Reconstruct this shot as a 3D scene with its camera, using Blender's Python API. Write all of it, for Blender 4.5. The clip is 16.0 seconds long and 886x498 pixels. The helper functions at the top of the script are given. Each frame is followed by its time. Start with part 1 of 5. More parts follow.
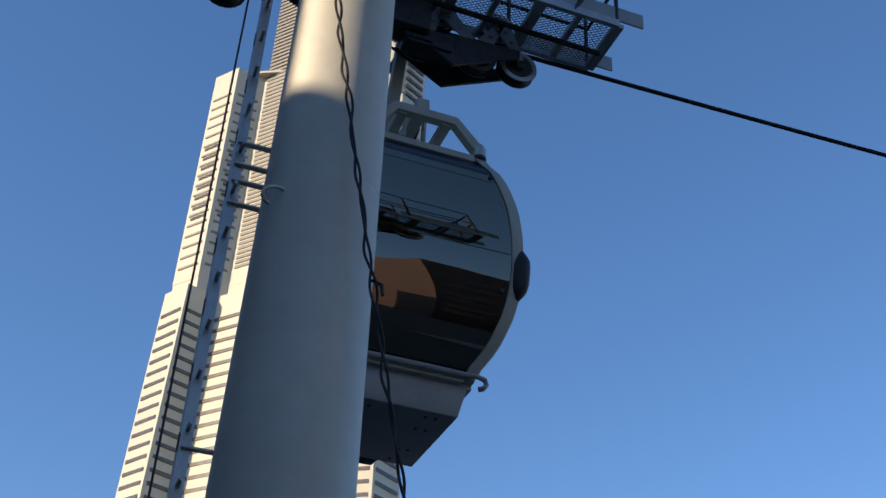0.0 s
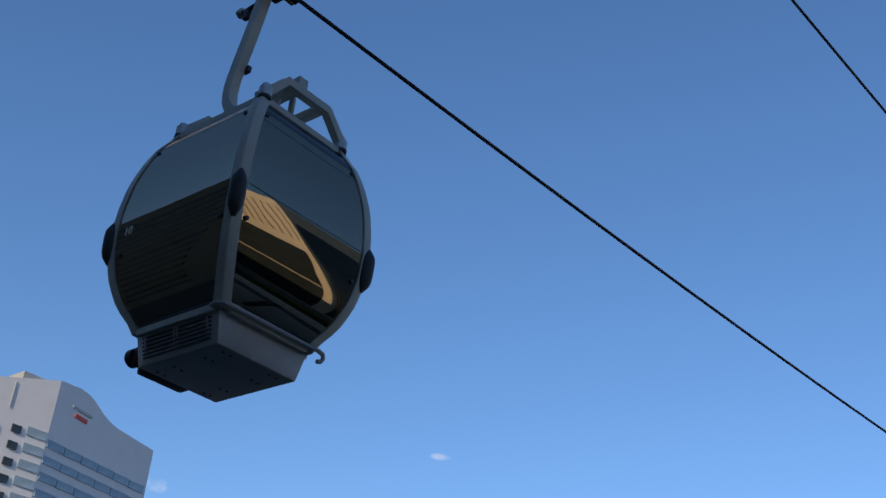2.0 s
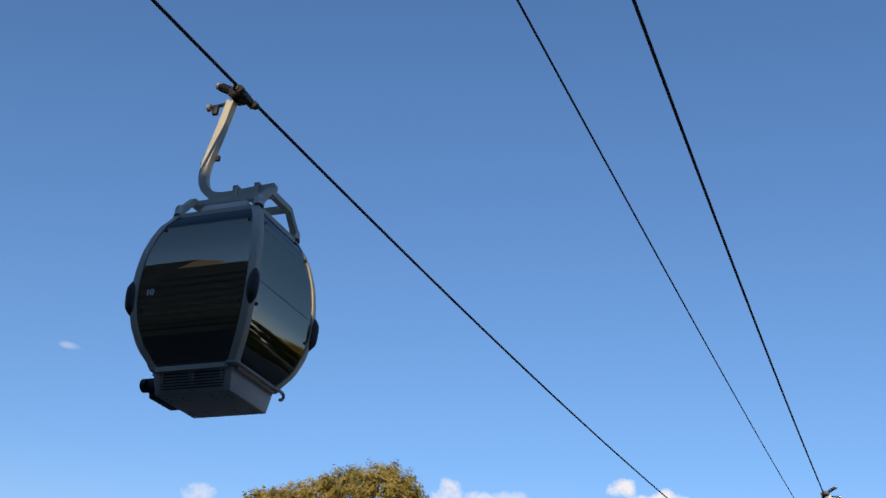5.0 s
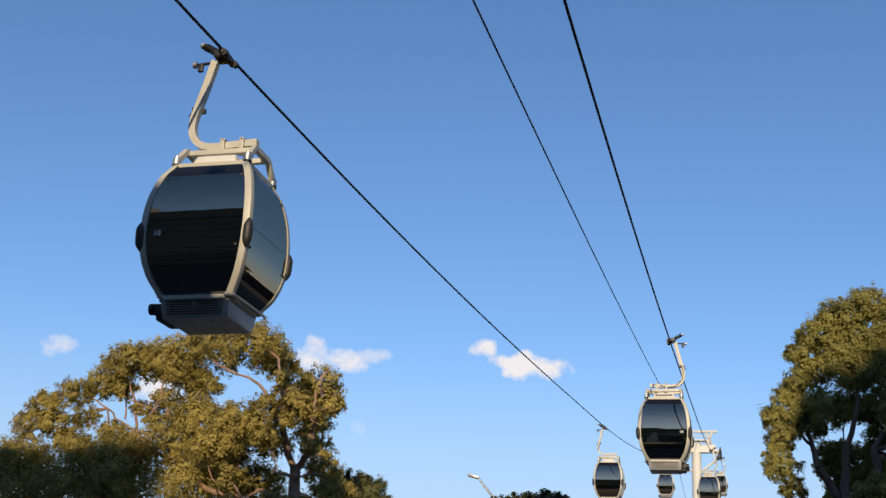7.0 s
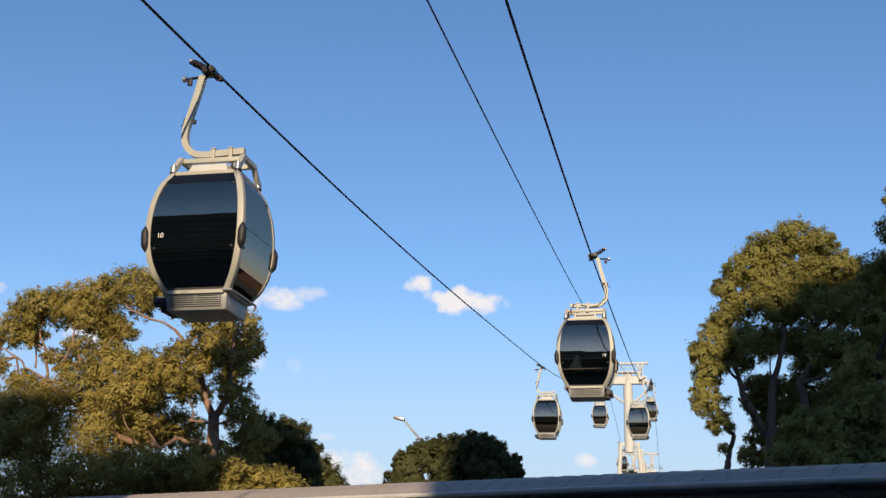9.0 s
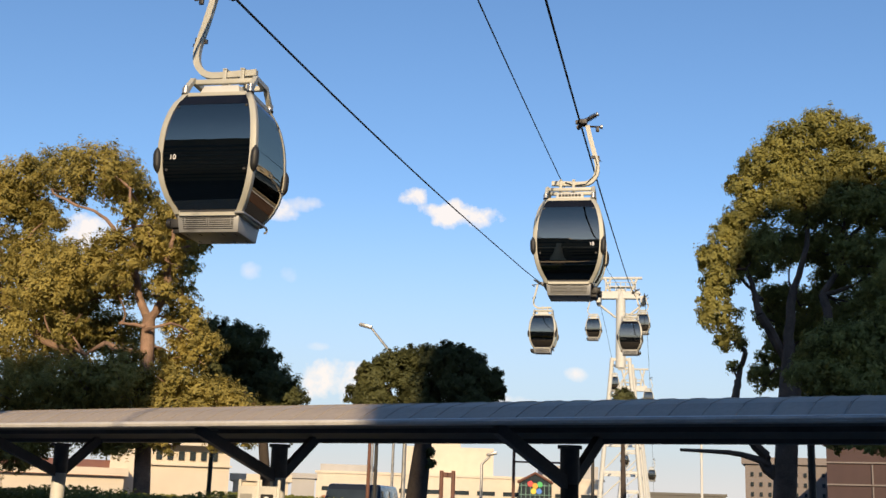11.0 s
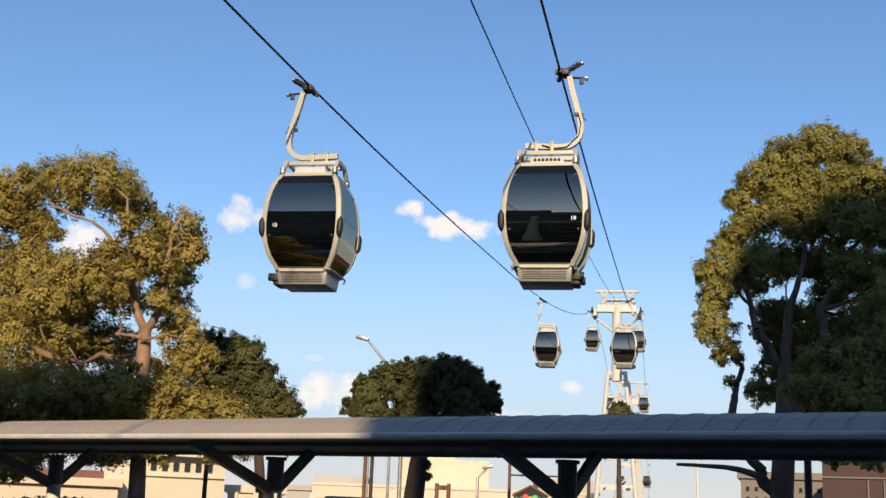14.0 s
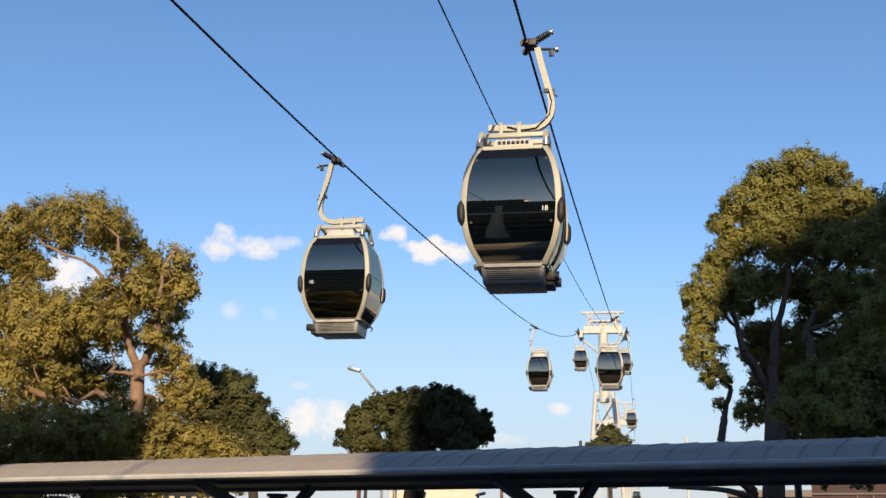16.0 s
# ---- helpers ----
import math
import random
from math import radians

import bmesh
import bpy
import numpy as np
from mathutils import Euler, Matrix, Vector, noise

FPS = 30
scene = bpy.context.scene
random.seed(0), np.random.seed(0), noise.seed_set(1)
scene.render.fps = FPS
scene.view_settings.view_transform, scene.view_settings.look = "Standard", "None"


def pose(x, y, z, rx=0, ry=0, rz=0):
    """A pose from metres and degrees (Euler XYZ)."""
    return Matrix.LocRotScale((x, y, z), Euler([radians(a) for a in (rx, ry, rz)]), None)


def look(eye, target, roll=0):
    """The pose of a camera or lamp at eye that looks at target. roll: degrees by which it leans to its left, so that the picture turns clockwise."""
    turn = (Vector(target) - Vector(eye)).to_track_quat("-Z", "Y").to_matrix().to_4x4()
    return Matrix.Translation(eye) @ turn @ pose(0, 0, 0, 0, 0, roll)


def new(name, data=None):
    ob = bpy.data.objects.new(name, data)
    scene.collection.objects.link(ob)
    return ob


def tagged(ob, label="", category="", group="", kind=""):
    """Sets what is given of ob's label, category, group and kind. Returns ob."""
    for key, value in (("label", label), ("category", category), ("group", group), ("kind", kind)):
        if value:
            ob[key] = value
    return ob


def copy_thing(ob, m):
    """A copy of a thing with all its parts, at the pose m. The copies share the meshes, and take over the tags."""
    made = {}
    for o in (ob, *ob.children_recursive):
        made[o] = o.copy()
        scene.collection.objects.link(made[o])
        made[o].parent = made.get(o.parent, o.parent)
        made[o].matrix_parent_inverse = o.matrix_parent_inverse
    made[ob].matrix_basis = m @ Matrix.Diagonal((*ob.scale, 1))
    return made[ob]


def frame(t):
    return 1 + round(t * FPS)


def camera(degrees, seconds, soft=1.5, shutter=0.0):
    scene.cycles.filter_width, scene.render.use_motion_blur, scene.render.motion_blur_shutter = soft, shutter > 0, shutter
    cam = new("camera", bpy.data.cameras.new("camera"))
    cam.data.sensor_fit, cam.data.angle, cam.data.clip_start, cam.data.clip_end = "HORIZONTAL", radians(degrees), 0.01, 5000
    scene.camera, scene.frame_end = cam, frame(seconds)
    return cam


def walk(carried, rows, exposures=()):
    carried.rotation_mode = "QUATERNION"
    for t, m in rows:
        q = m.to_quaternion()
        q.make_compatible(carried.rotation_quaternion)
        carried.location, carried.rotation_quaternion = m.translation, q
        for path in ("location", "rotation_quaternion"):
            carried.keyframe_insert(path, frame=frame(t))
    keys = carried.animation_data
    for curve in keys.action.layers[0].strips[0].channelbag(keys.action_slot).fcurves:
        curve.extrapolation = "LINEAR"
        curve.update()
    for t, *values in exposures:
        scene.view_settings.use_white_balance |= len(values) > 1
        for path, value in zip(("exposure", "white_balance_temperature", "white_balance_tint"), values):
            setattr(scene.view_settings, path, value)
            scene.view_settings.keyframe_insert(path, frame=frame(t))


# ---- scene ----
CAM = camera(41.745, 16.0)

# seconds, place, turn to the left, upward tilt, lean
ROWS = [
    (0.0, 0.795, -3.042, 1.549, 71.17, 33.81, 3.40), (0.5, 0.586, -3.009, 1.736, 63.04, 32.62, 3.18),
    (1.0, 0.401, -3.012, 1.793, 55.67, 31.32, 3.95), (1.5, 0.443, -3.003, 1.720, 49.67, 30.20, 5.36),
    (2.0, 0.432, -3.004, 1.614, 41.26, 29.41, 5.20), (2.5, 0.462, -3.075, 1.510, 35.70, 28.73, 4.50),
    (3.0, 0.514, -3.137, 1.273, 32.15, 29.76, 4.98), (3.5, 0.490, -3.263, 1.254, 29.16, 29.79, 4.12),
    (6.0, 0.479, -3.467, 1.313, 17.45, 22.69, 3.60), (6.5, 0.471, -3.481, 1.308, 15.48, 21.15, 3.08),
    (7.0, 0.427, -3.508, 1.301, 14.63, 19.64, 2.80), (7.5, 0.457, -3.497, 1.435, 12.88, 16.74, 1.81),
    (8.0, 0.414, -3.409, 1.523, 12.17, 16.20, 0.91), (8.5, 0.418, -3.227, 1.494, 12.06, 16.83, 0.51),
    (9.0, 0.514, -2.739, 1.587, 11.11, 16.61, 0.92), (9.5, 0.169, 0.646, 2.192, 11.78, 17.54, 0.76),
    (10.0, 0.244, 0.695, 2.066, 11.33, 14.91, 1.71), (12.5, 0.281, 0.541, 2.005, 10.59, 11.63, 2.06),
    (13.0, 0.292, 0.641, 2.022, 10.99, 11.80, 2.05), (13.5, 0.301, 0.648, 2.016, 10.78, 12.03, 2.22),
    (14.0, 0.247, 0.650, 2.031, 10.58, 12.94, 2.30), (14.5, 0.284, 0.569, 1.976, 11.27, 14.04, 2.56),
    (15.0, 0.339, 0.427, 2.011, 10.81, 13.44, 1.93), (15.5, 0.275, 0.360, 2.021, 9.11, 14.16, 1.97),
    (16.0, 0.194, 0.388, 2.091, 9.80, 14.15, 0.82),
]


def aim(x, y, z, turn, tilt, lean):
    a, e = radians(turn), radians(tilt)
    way = Vector((-math.sin(a) * math.cos(e), math.cos(a) * math.cos(e), math.sin(e)))
    eye = Vector((x, y, z))
    return look(eye, eye + way, lean)


EXPOSURES = [(0, 0.34, 6500, 10), (0.5, 0.20, 6480, 10), (1.0, 0.18, 6450, 10), (1.5, 0.25, 6450, 10), (2.5, 0.10, 6530, 10), (3.5, 0.14, 6540, 10), (6, 0.04, 6690, 10), (9, 0.07, 6740, 10), (9.5, 0.15, 6780, 10), (10, 0.16, 6920, 10), (12.5, 0.17, 7070, 10), (16, 0.17, 6930, 10)]
walk(CAM, [(r[0], aim(*r[1:])) for r in ROWS], EXPOSURES)

# ---- sky and sun ----
SUN_EL = 21.3
TO_SUN = Vector((0.17, -0.985, 0)).normalized() * math.cos(radians(SUN_EL)) + Vector((0, 0, math.sin(radians(SUN_EL))))


def direction(az, el):
    a, e = radians(az), radians(el)
    return Vector((-math.sin(a) * math.cos(e), math.cos(a) * math.cos(e), math.sin(e)))


CLOUDS = [  # azimuth to the left of north, elevation, half width, half height, density
    (12.2, 14.75, 0.95, 0.62, 1.1), (11.4, 14.25, 1.3, 0.5, 1.2), (10.2, 14.1, 1.8, 0.8, 1.3), (9.0, 13.95, 1.5, 0.6, 1.1),
    (20.9, 14.0, 1.1, 1.05, 1.0), (19.4, 13.95, 1.3, 0.75, 0.9), (18.0, 14.2, 1.2, 0.4, 0.5), (15.9, 5.5, 2.0, 1.35, 1.0),
    (28.1, 11.9, 1.7, 1.0, 1.0), (4.0, 6.35, 0.7, 0.42, 0.6), (20.3, 10.8, 0.6, 0.45, 0.3), (18.3, 10.7, 0.5, 0.5, 0.22), (16.8, 7.3, 0.7, 0.25, 0.3),
    (8.0, 4.9, 3.0, 0.4, 0.5), (54.35, 16.4, 0.7, 0.5, 0.4), (40.5, 19.3, 0.55, 0.2, 0.3), (33.3, 13.3, 1.0, 0.6, 0.8), (-16, 8.0, 5.0, 1.4, 0.8), (29.0, 8.6, 1.0, 0.9, 0.9),
]


def make_world():
    w = bpy.data.worlds.new("sky")
    scene.world = w
    w.use_nodes = True
    nt = w.node_tree
    nt.nodes.clear()
    out = nt.nodes.new("ShaderNodeOutputWorld")
    bg = nt.nodes.new("ShaderNodeBackground")
    sky = nt.nodes.new("ShaderNodeTexSky")
    sky.sky_type = "NISHITA"
    sky.sun_disc = False
    sky.sun_elevation = radians(SUN_EL)
    sky.sun_rotation = radians(170)
    sky.air_density, sky.dust_density, sky.ozone_density = 1.0, 0.15, 2.4
    tc = nt.nodes.new("ShaderNodeTexCoord")
    nz = nt.nodes.new("ShaderNodeTexNoise")
    nz.inputs["Scale"].default_value, nz.inputs["Detail"].default_value, nz.inputs["Roughness"].default_value = 42, 7, 0.58
    nt.links.new(tc.outputs["Generated"], nz.inputs["Vector"])

    def math_node(op, a, b=None, clamp=False):
        n = nt.nodes.new("ShaderNodeMath")
        n.operation, n.use_clamp = op, clamp
        for k, v in ((0, a), (1, b)):
            if v is None:
                continue
            if isinstance(v, (int, float)):
                n.inputs[k].default_value = v
            else:
                nt.links.new(v, n.inputs[k])
        return n.outputs[0]

    def dot(v):
        n = nt.nodes.new("ShaderNodeVectorMath")
        n.operation = "DOT_PRODUCT"
        nt.links.new(tc.outputs["Generated"], n.inputs[0])
        n.inputs[1].default_value = v
        return n.outputs["Value"]

    ruffle = math_node("MULTIPLY", math_node("SUBTRACT", nz.outputs["Fac"], 0.5), 3.4)
    total = None
    for az, el, hw, hh, dens in CLOUDS:
        c = direction(az, el)
        u = Vector((0, 0, 1)).cross(c).normalized()
        v = c.cross(u)
        du, dv = dot(u / math.sin(radians(hw))), dot(v / math.sin(radians(hh)))
        r2 = math_node("ADD", math_node("MULTIPLY", du, du), math_node("MULTIPLY", dv, dv))
        ahead = math_node("GREATER_THAN", dot(c), 0.5)
        body = math_node("ADD", math_node("SUBTRACT", 0.85, r2), ruffle)
        m = math_node("MULTIPLY", math_node("MULTIPLY", body, 1.2 * dens, True), ahead)
        total = m if total is None else math_node("MAXIMUM", total, m)
    mix = nt.nodes.new("ShaderNodeMix")
    mix.data_type = "RGBA"
    nt.links.new(math_node("MULTIPLY", total, 0.9), mix.inputs["Factor"])
    deep = nt.nodes.new("ShaderNodeHueSaturation")
    deep.inputs["Saturation"].default_value, deep.inputs["Hue"].default_value = 1.14, 0.503
    lift = nt.nodes.new("ShaderNodeVectorMath")
    lift.operation = "ADD"
    lift.inputs[1].default_value = (0, 0, 0.04)
    nt.links.new(tc.outputs["Generated"], lift.inputs[0])
    nt.links.new(lift.outputs["Vector"], sky.inputs["Vector"])
    tone = nt.nodes.new("ShaderNodeMix")
    tone.data_type, tone.blend_type = "RGBA", "MULTIPLY"
    tone.inputs["Factor"].default_value = 1
    tone.inputs["B"].default_value = (0.97, 0.985, 1.03, 1)
    nt.links.new(sky.outputs["Color"], tone.inputs["A"])
    nt.links.new(tone.outputs["Result"], deep.inputs["Color"])
    # pale haze towards the horizon
    up = nt.nodes.new("ShaderNodeSeparateXYZ")
    nt.links.new(tc.outputs["Generated"], up.inputs["Vector"])
    low = nt.nodes.new("ShaderNodeMapRange")
    low.interpolation_type = "SMOOTHSTEP"
    low.inputs["From Min"].default_value, low.inputs["From Max"].default_value = 0.0, 0.28
    low.inputs["To Min"].default_value, low.inputs["To Max"].default_value = 0.92, 0.0
    nt.links.new(up.outputs["Z"], low.inputs["Value"])
    haze = nt.nodes.new("ShaderNodeMix")
    haze.data_type = "RGBA"
    nt.links.new(low.outputs["Result"], haze.inputs["Factor"])
    nt.links.new(deep.outputs["Color"], haze.inputs["A"])
    haze.inputs["B"].default_value = (3.1, 3.54, 4.05, 1)
    near = nt.nodes.new("ShaderNodeMapRange")
    near.interpolation_type = "SMOOTHSTEP"
    near.inputs["From Min"].default_value, near.inputs["From Max"].default_value = 0.0, 0.065
    near.inputs["To Min"].default_value, near.inputs["To Max"].default_value = 0.9, 0.0
    nt.links.new(up.outputs["Z"], near.inputs["Value"])
    pale = nt.nodes.new("ShaderNodeMix")
    pale.data_type = "RGBA"
    nt.links.new(near.outputs["Result"], pale.inputs["Factor"])
    nt.links.new(haze.outputs["Result"], pale.inputs["A"])
    pale.inputs["B"].default_value = (4.3, 4.28, 4.45, 1)
    nt.links.new(pale.outputs["Result"], mix.inputs["A"])
    mix.inputs["B"].default_value = (5.75, 5.45, 5.4, 1)
    nt.links.new(mix.outputs["Result"], bg.inputs["Color"])
    bg.inputs["Strength"].default_value = 0.158
    nt.links.new(bg.outputs["Background"], out.inputs["Surface"])


make_world()
sun = new("sun", bpy.data.lights.new("sun", "SUN"))
sun.data.energy, sun.data.angle, sun.data.color = 4.6, radians(0.5), (1.0, 0.80, 0.56)
sun.matrix_world = look(TO_SUN * 300, (0, 0, 0))


# ---- materials ----
def surface(name, color, rough=0.6, metal=0.0, scale=5.0, vary=0.2, bump=0.15, stain=None, spread=0.0, bump_scale=60.0, ior=1.5):
    """A surface with fine grain, broad stains and a little relief; spread varies it from piece to piece."""
    m = bpy.data.materials.new(name)
    m.use_nodes = True
    nt = m.node_tree
    b = nt.nodes["Principled BSDF"]
    b.inputs["Roughness"].default_value, b.inputs["Metallic"].default_value, b.inputs["IOR"].default_value = rough, metal, ior
    tc = nt.nodes.new("ShaderNodeTexCoord")
    n1, n2 = nt.nodes.new("ShaderNodeTexNoise"), nt.nodes.new("ShaderNodeTexNoise")
    n1.inputs["Scale"].default_value, n1.inputs["Detail"].default_value = scale, 6
    n2.inputs["Scale"].default_value, n2.inputs["Detail"].default_value = scale * 9, 5
    for n in (n1, n2):
        nt.links.new(tc.outputs["Object"], n.inputs["Vector"])
    add = nt.nodes.new("ShaderNodeMath")
    add.operation = "MULTIPLY_ADD"
    nt.links.new(n2.outputs["Fac"], add.inputs[0])
    add.inputs[1].default_value = 0.5
    nt.links.new(n1.outputs["Fac"], add.inputs[2])
    ramp = nt.nodes.new("ShaderNodeMapRange")
    nt.links.new(add.outputs[0], ramp.inputs["Value"])
    ramp.inputs["From Min"].default_value, ramp.inputs["From Max"].default_value = 0.5, 1.0
    mix = nt.nodes.new("ShaderNodeMix")
    mix.data_type = "RGBA"
    nt.links.new(ramp.outputs["Result"], mix.inputs["Factor"])
    dark = stain or [c * (1 - vary) for c in color]
    mix.inputs["A"].default_value = (*dark, 1)
    mix.inputs["B"].default_value = (*[min(1, c * (1 + vary * 0.5)) for c in color], 1)
    col = mix.outputs["Result"]
    if spread:
        info = nt.nodes.new("ShaderNodeObjectInfo")
        geo = nt.nodes.new("ShaderNodeNewGeometry")
        s = nt.nodes.new("ShaderNodeMath")
        s.operation = "ADD"
        nt.links.new(info.outputs["Random"], s.inputs[0])
        nt.links.new(geo.outputs["Random Per Island"], s.inputs[1])
        r = nt.nodes.new("ShaderNodeMapRange")
        nt.links.new(s.outputs[0], r.inputs["Value"])
        r.inputs["From Max"].default_value = 2
        r.inputs["To Min"].default_value, r.inputs["To Max"].default_value = 1 - spread, 1 + spread
        h = nt.nodes.new("ShaderNodeHueSaturation")
        nt.links.new(r.outputs["Result"], h.inputs["Value"])
        nt.links.new(col, h.inputs["Color"])
        col = h.outputs["Color"]
    nt.links.new(col, b.inputs["Base Color"])
    if bump:
        n3 = nt.nodes.new("ShaderNodeTexNoise")
        n3.inputs["Scale"].default_value, n3.inputs["Detail"].default_value = bump_scale, 4
        nt.links.new(tc.outputs["Object"], n3.inputs["Vector"])
        bp = nt.nodes.new("ShaderNodeBump")
        bp.inputs["Strength"].default_value, bp.inputs["Distance"].default_value = bump, 0.01
        nt.links.new(n3.outputs["Fac"], bp.inputs["Height"])
        nt.links.new(bp.outputs["Normal"], b.inputs["Normal"])
    rr = nt.nodes.new("ShaderNodeMapRange")
    nt.links.new(n1.outputs["Fac"], rr.inputs["Value"])
    rr.inputs["To Min"].default_value, rr.inputs["To Max"].default_value = max(0.02, rough - 0.12), min(1, rough + 0.12)
    nt.links.new(rr.outputs["Result"], b.inputs["Roughness"])
    return m


def tinted_glass(name, tint, ior, wave=0.0):
    m = bpy.data.materials.new(name)
    m.use_nodes = True
    nt = m.node_tree
    nt.nodes.clear()
    out = nt.nodes.new("ShaderNodeOutputMaterial")
    tr, gl = nt.nodes.new("ShaderNodeBsdfTransparent"), nt.nodes.new("ShaderNodeBsdfGlossy")
    tr.inputs["Color"].default_value = (*tint, 1)
    gl.inputs["Roughness"].default_value = 0.015
    gl.inputs["Color"].default_value = (1.0, 0.86, 0.66, 1)
    fr, mix = nt.nodes.new("ShaderNodeFresnel"), nt.nodes.new("ShaderNodeMixShader")
    fr.inputs["IOR"].default_value = ior
    if wave:
        tc, nz, bp = nt.nodes.new("ShaderNodeTexCoord"), nt.nodes.new("ShaderNodeTexNoise"), nt.nodes.new("ShaderNodeBump")
        nz.inputs["Scale"].default_value, nz.inputs["Detail"].default_value = 2.2, 1
        nt.links.new(tc.outputs["Object"], nz.inputs["Vector"])
        bp.inputs["Strength"].default_value, bp.inputs["Distance"].default_value = wave, 0.02
        nt.links.new(nz.outputs["Fac"], bp.inputs["Height"])
        nt.links.new(bp.outputs["Normal"], gl.inputs["Normal"])
        nt.links.new(bp.outputs["Normal"], fr.inputs["Normal"])
    nt.links.new(fr.outputs["Fac"], mix.inputs["Fac"])
    nt.links.new(tr.outputs["BSDF"], mix.inputs[1])
    nt.links.new(gl.outputs["BSDF"], mix.inputs[2])
    nt.links.new(mix.outputs["Shader"], out.inputs["Surface"])
    return m


def leaf_material(name, a, b, through_light=0.35):
    m = bpy.data.materials.new(name)
    m.use_nodes = True
    nt = m.node_tree
    p = nt.nodes["Principled BSDF"]
    p.inputs["Roughness"].default_value, p.inputs["Specular IOR Level"].default_value = 0.62, 0.22
    geo = nt.nodes.new("ShaderNodeNewGeometry")
    tc = nt.nodes.new("ShaderNodeTexCoord")
    nz = nt.nodes.new("ShaderNodeTexNoise")
    nz.inputs["Scale"].default_value = 1.1
    nt.links.new(tc.outputs["Object"], nz.inputs["Vector"])
    s = nt.nodes.new("ShaderNodeMath")
    s.operation = "MULTIPLY_ADD"
    nt.links.new(geo.outputs["Random Per Island"], s.inputs[0])
    s.inputs[1].default_value = 0.38
    nt.links.new(nz.outputs["Fac"], s.inputs[2])
    r = nt.nodes.new("ShaderNodeMapRange")
    nt.links.new(s.outputs[0], r.inputs["Value"])
    r.inputs["From Min"].default_value, r.inputs["From Max"].default_value = 0.38, 1.0
    mix = nt.nodes.new("ShaderNodeMix")
    mix.data_type = "RGBA"
    nt.links.new(r.outputs["Result"], mix.inputs["Factor"])
    mix.inputs["A"].default_value, mix.inputs["B"].default_value = (*a, 1), (*b, 1)
    nt.links.new(mix.outputs["Result"], p.inputs["Base Color"])
    tl, ms = nt.nodes.new("ShaderNodeBsdfTranslucent"), nt.nodes.new("ShaderNodeMixShader")
    nt.links.new(mix.outputs["Result"], tl.inputs["Color"])
    ms.inputs["Fac"].default_value = through_light
    nt.links.new(p.outputs["BSDF"], ms.inputs[1])
    nt.links.new(tl.outputs["BSDF"], ms.inputs[2])
    nt.links.new(ms.outputs["Shader"], nt.nodes["Material Output"].inputs["Surface"])
    return m


SILVER = surface("silver_paint", (0.44, 0.43, 0.365), 0.52, 0.1, 3, 0.10, 0.03)
GREY_PAINT = surface("grey_paint", (0.34, 0.345, 0.34), 0.45, 0.25, 3, 0.14, 0.04)
WHITE_PAINT = surface("white_paint", (0.58, 0.575, 0.52), 0.58, 0.0, 3, 0.10, 0.03)
RUBBER = surface("black_rubber", (0.018, 0.018, 0.019), 0.55, 0, 12, 0.3, 0.15)
DARK_STEEL = surface("dark_greased_steel", (0.045, 0.043, 0.042), 0.5, 0.6, 9, 0.5, 0.2)
ROPE_STEEL = surface("oiled_wire_rope", (0.012, 0.012, 0.016), 0.8, 0.0, 2, 0.1, 0)
GALV = surface("galvanised_steel", (0.46, 0.46, 0.45), 0.42, 0.75, 8, 0.25, 0.1)
PYLON_PAINT = surface("pylon_paint", (0.63, 0.605, 0.515), 0.5, 0.1, 0.9, 0.13, 0.06, bump_scale=25)
FRIT = surface("black_glass_edge", (0.008, 0.008, 0.009), 0.12, 0, 4, 0.1, 0)
CABIN_GLASS = tinted_glass("tinted_cabin_glass", (0.22, 0.205, 0.18), 3.0, 0.05)
WHITE_INK = surface("white_lettering", (0.85, 0.85, 0.85), 0.5, 0, 5, 0.05, 0)
SEAT = surface("dark_seat_vinyl", (0.03, 0.03, 0.032), 0.6, 0, 8, 0.3, 0.1)
ASPHALT = surface("asphalt", (0.085, 0.083, 0.078), 0.85, 0, 0.6, 0.35, 0.5, bump_scale=90)
PAVING = surface("concrete_paving", (0.30, 0.29, 0.27), 0.8, 0, 1.2, 0.25, 0.3, spread=0.1)
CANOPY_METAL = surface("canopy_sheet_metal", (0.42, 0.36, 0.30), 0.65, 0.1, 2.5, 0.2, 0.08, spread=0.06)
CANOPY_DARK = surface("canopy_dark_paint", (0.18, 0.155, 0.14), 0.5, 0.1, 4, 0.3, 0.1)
GUTTER = surface("canopy_gutter", (0.62, 0.60, 0.57), 0.4, 0.1, 3, 0.15, 0.05)
BARK = surface("brown_bark", (0.30, 0.19, 0.13), 0.85, 0, 3.5, 0.45, 0.8, bump_scale=22)
BARK_MID = surface("dark_pinkish_bark", (0.17, 0.115, 0.085), 0.9, 0, 3.5, 0.45, 0.8, bump_scale=22)
BARK_DARK = surface("grey_brown_bark", (0.065, 0.05, 0.04), 0.9, 0, 3.5, 0.45, 0.8, bump_scale=22)
LEAF_A = leaf_material("camphor_leaves", (0.24, 0.21, 0.06), (0.57, 0.465, 0.145), 0.42)
# Shade on the small and back trees is put into this leaf colour.
LEAF_B = leaf_material("shaded_evergreen_leaves", (0.085, 0.095, 0.04), (0.19, 0.195, 0.075), 0.4)
LEAF_C = leaf_material("oak_leaves", (0.22, 0.215, 0.068), (0.50, 0.455, 0.145), 0.45)
LEAF_H = leaf_material("hedge_leaves", (0.085, 0.105, 0.025), (0.24, 0.25, 0.06))
TOWER_STONE = surface("tower_cladding", (0.58, 0.54, 0.42), 0.55, 0, 0.05, 0.10, 0, spread=0.04)
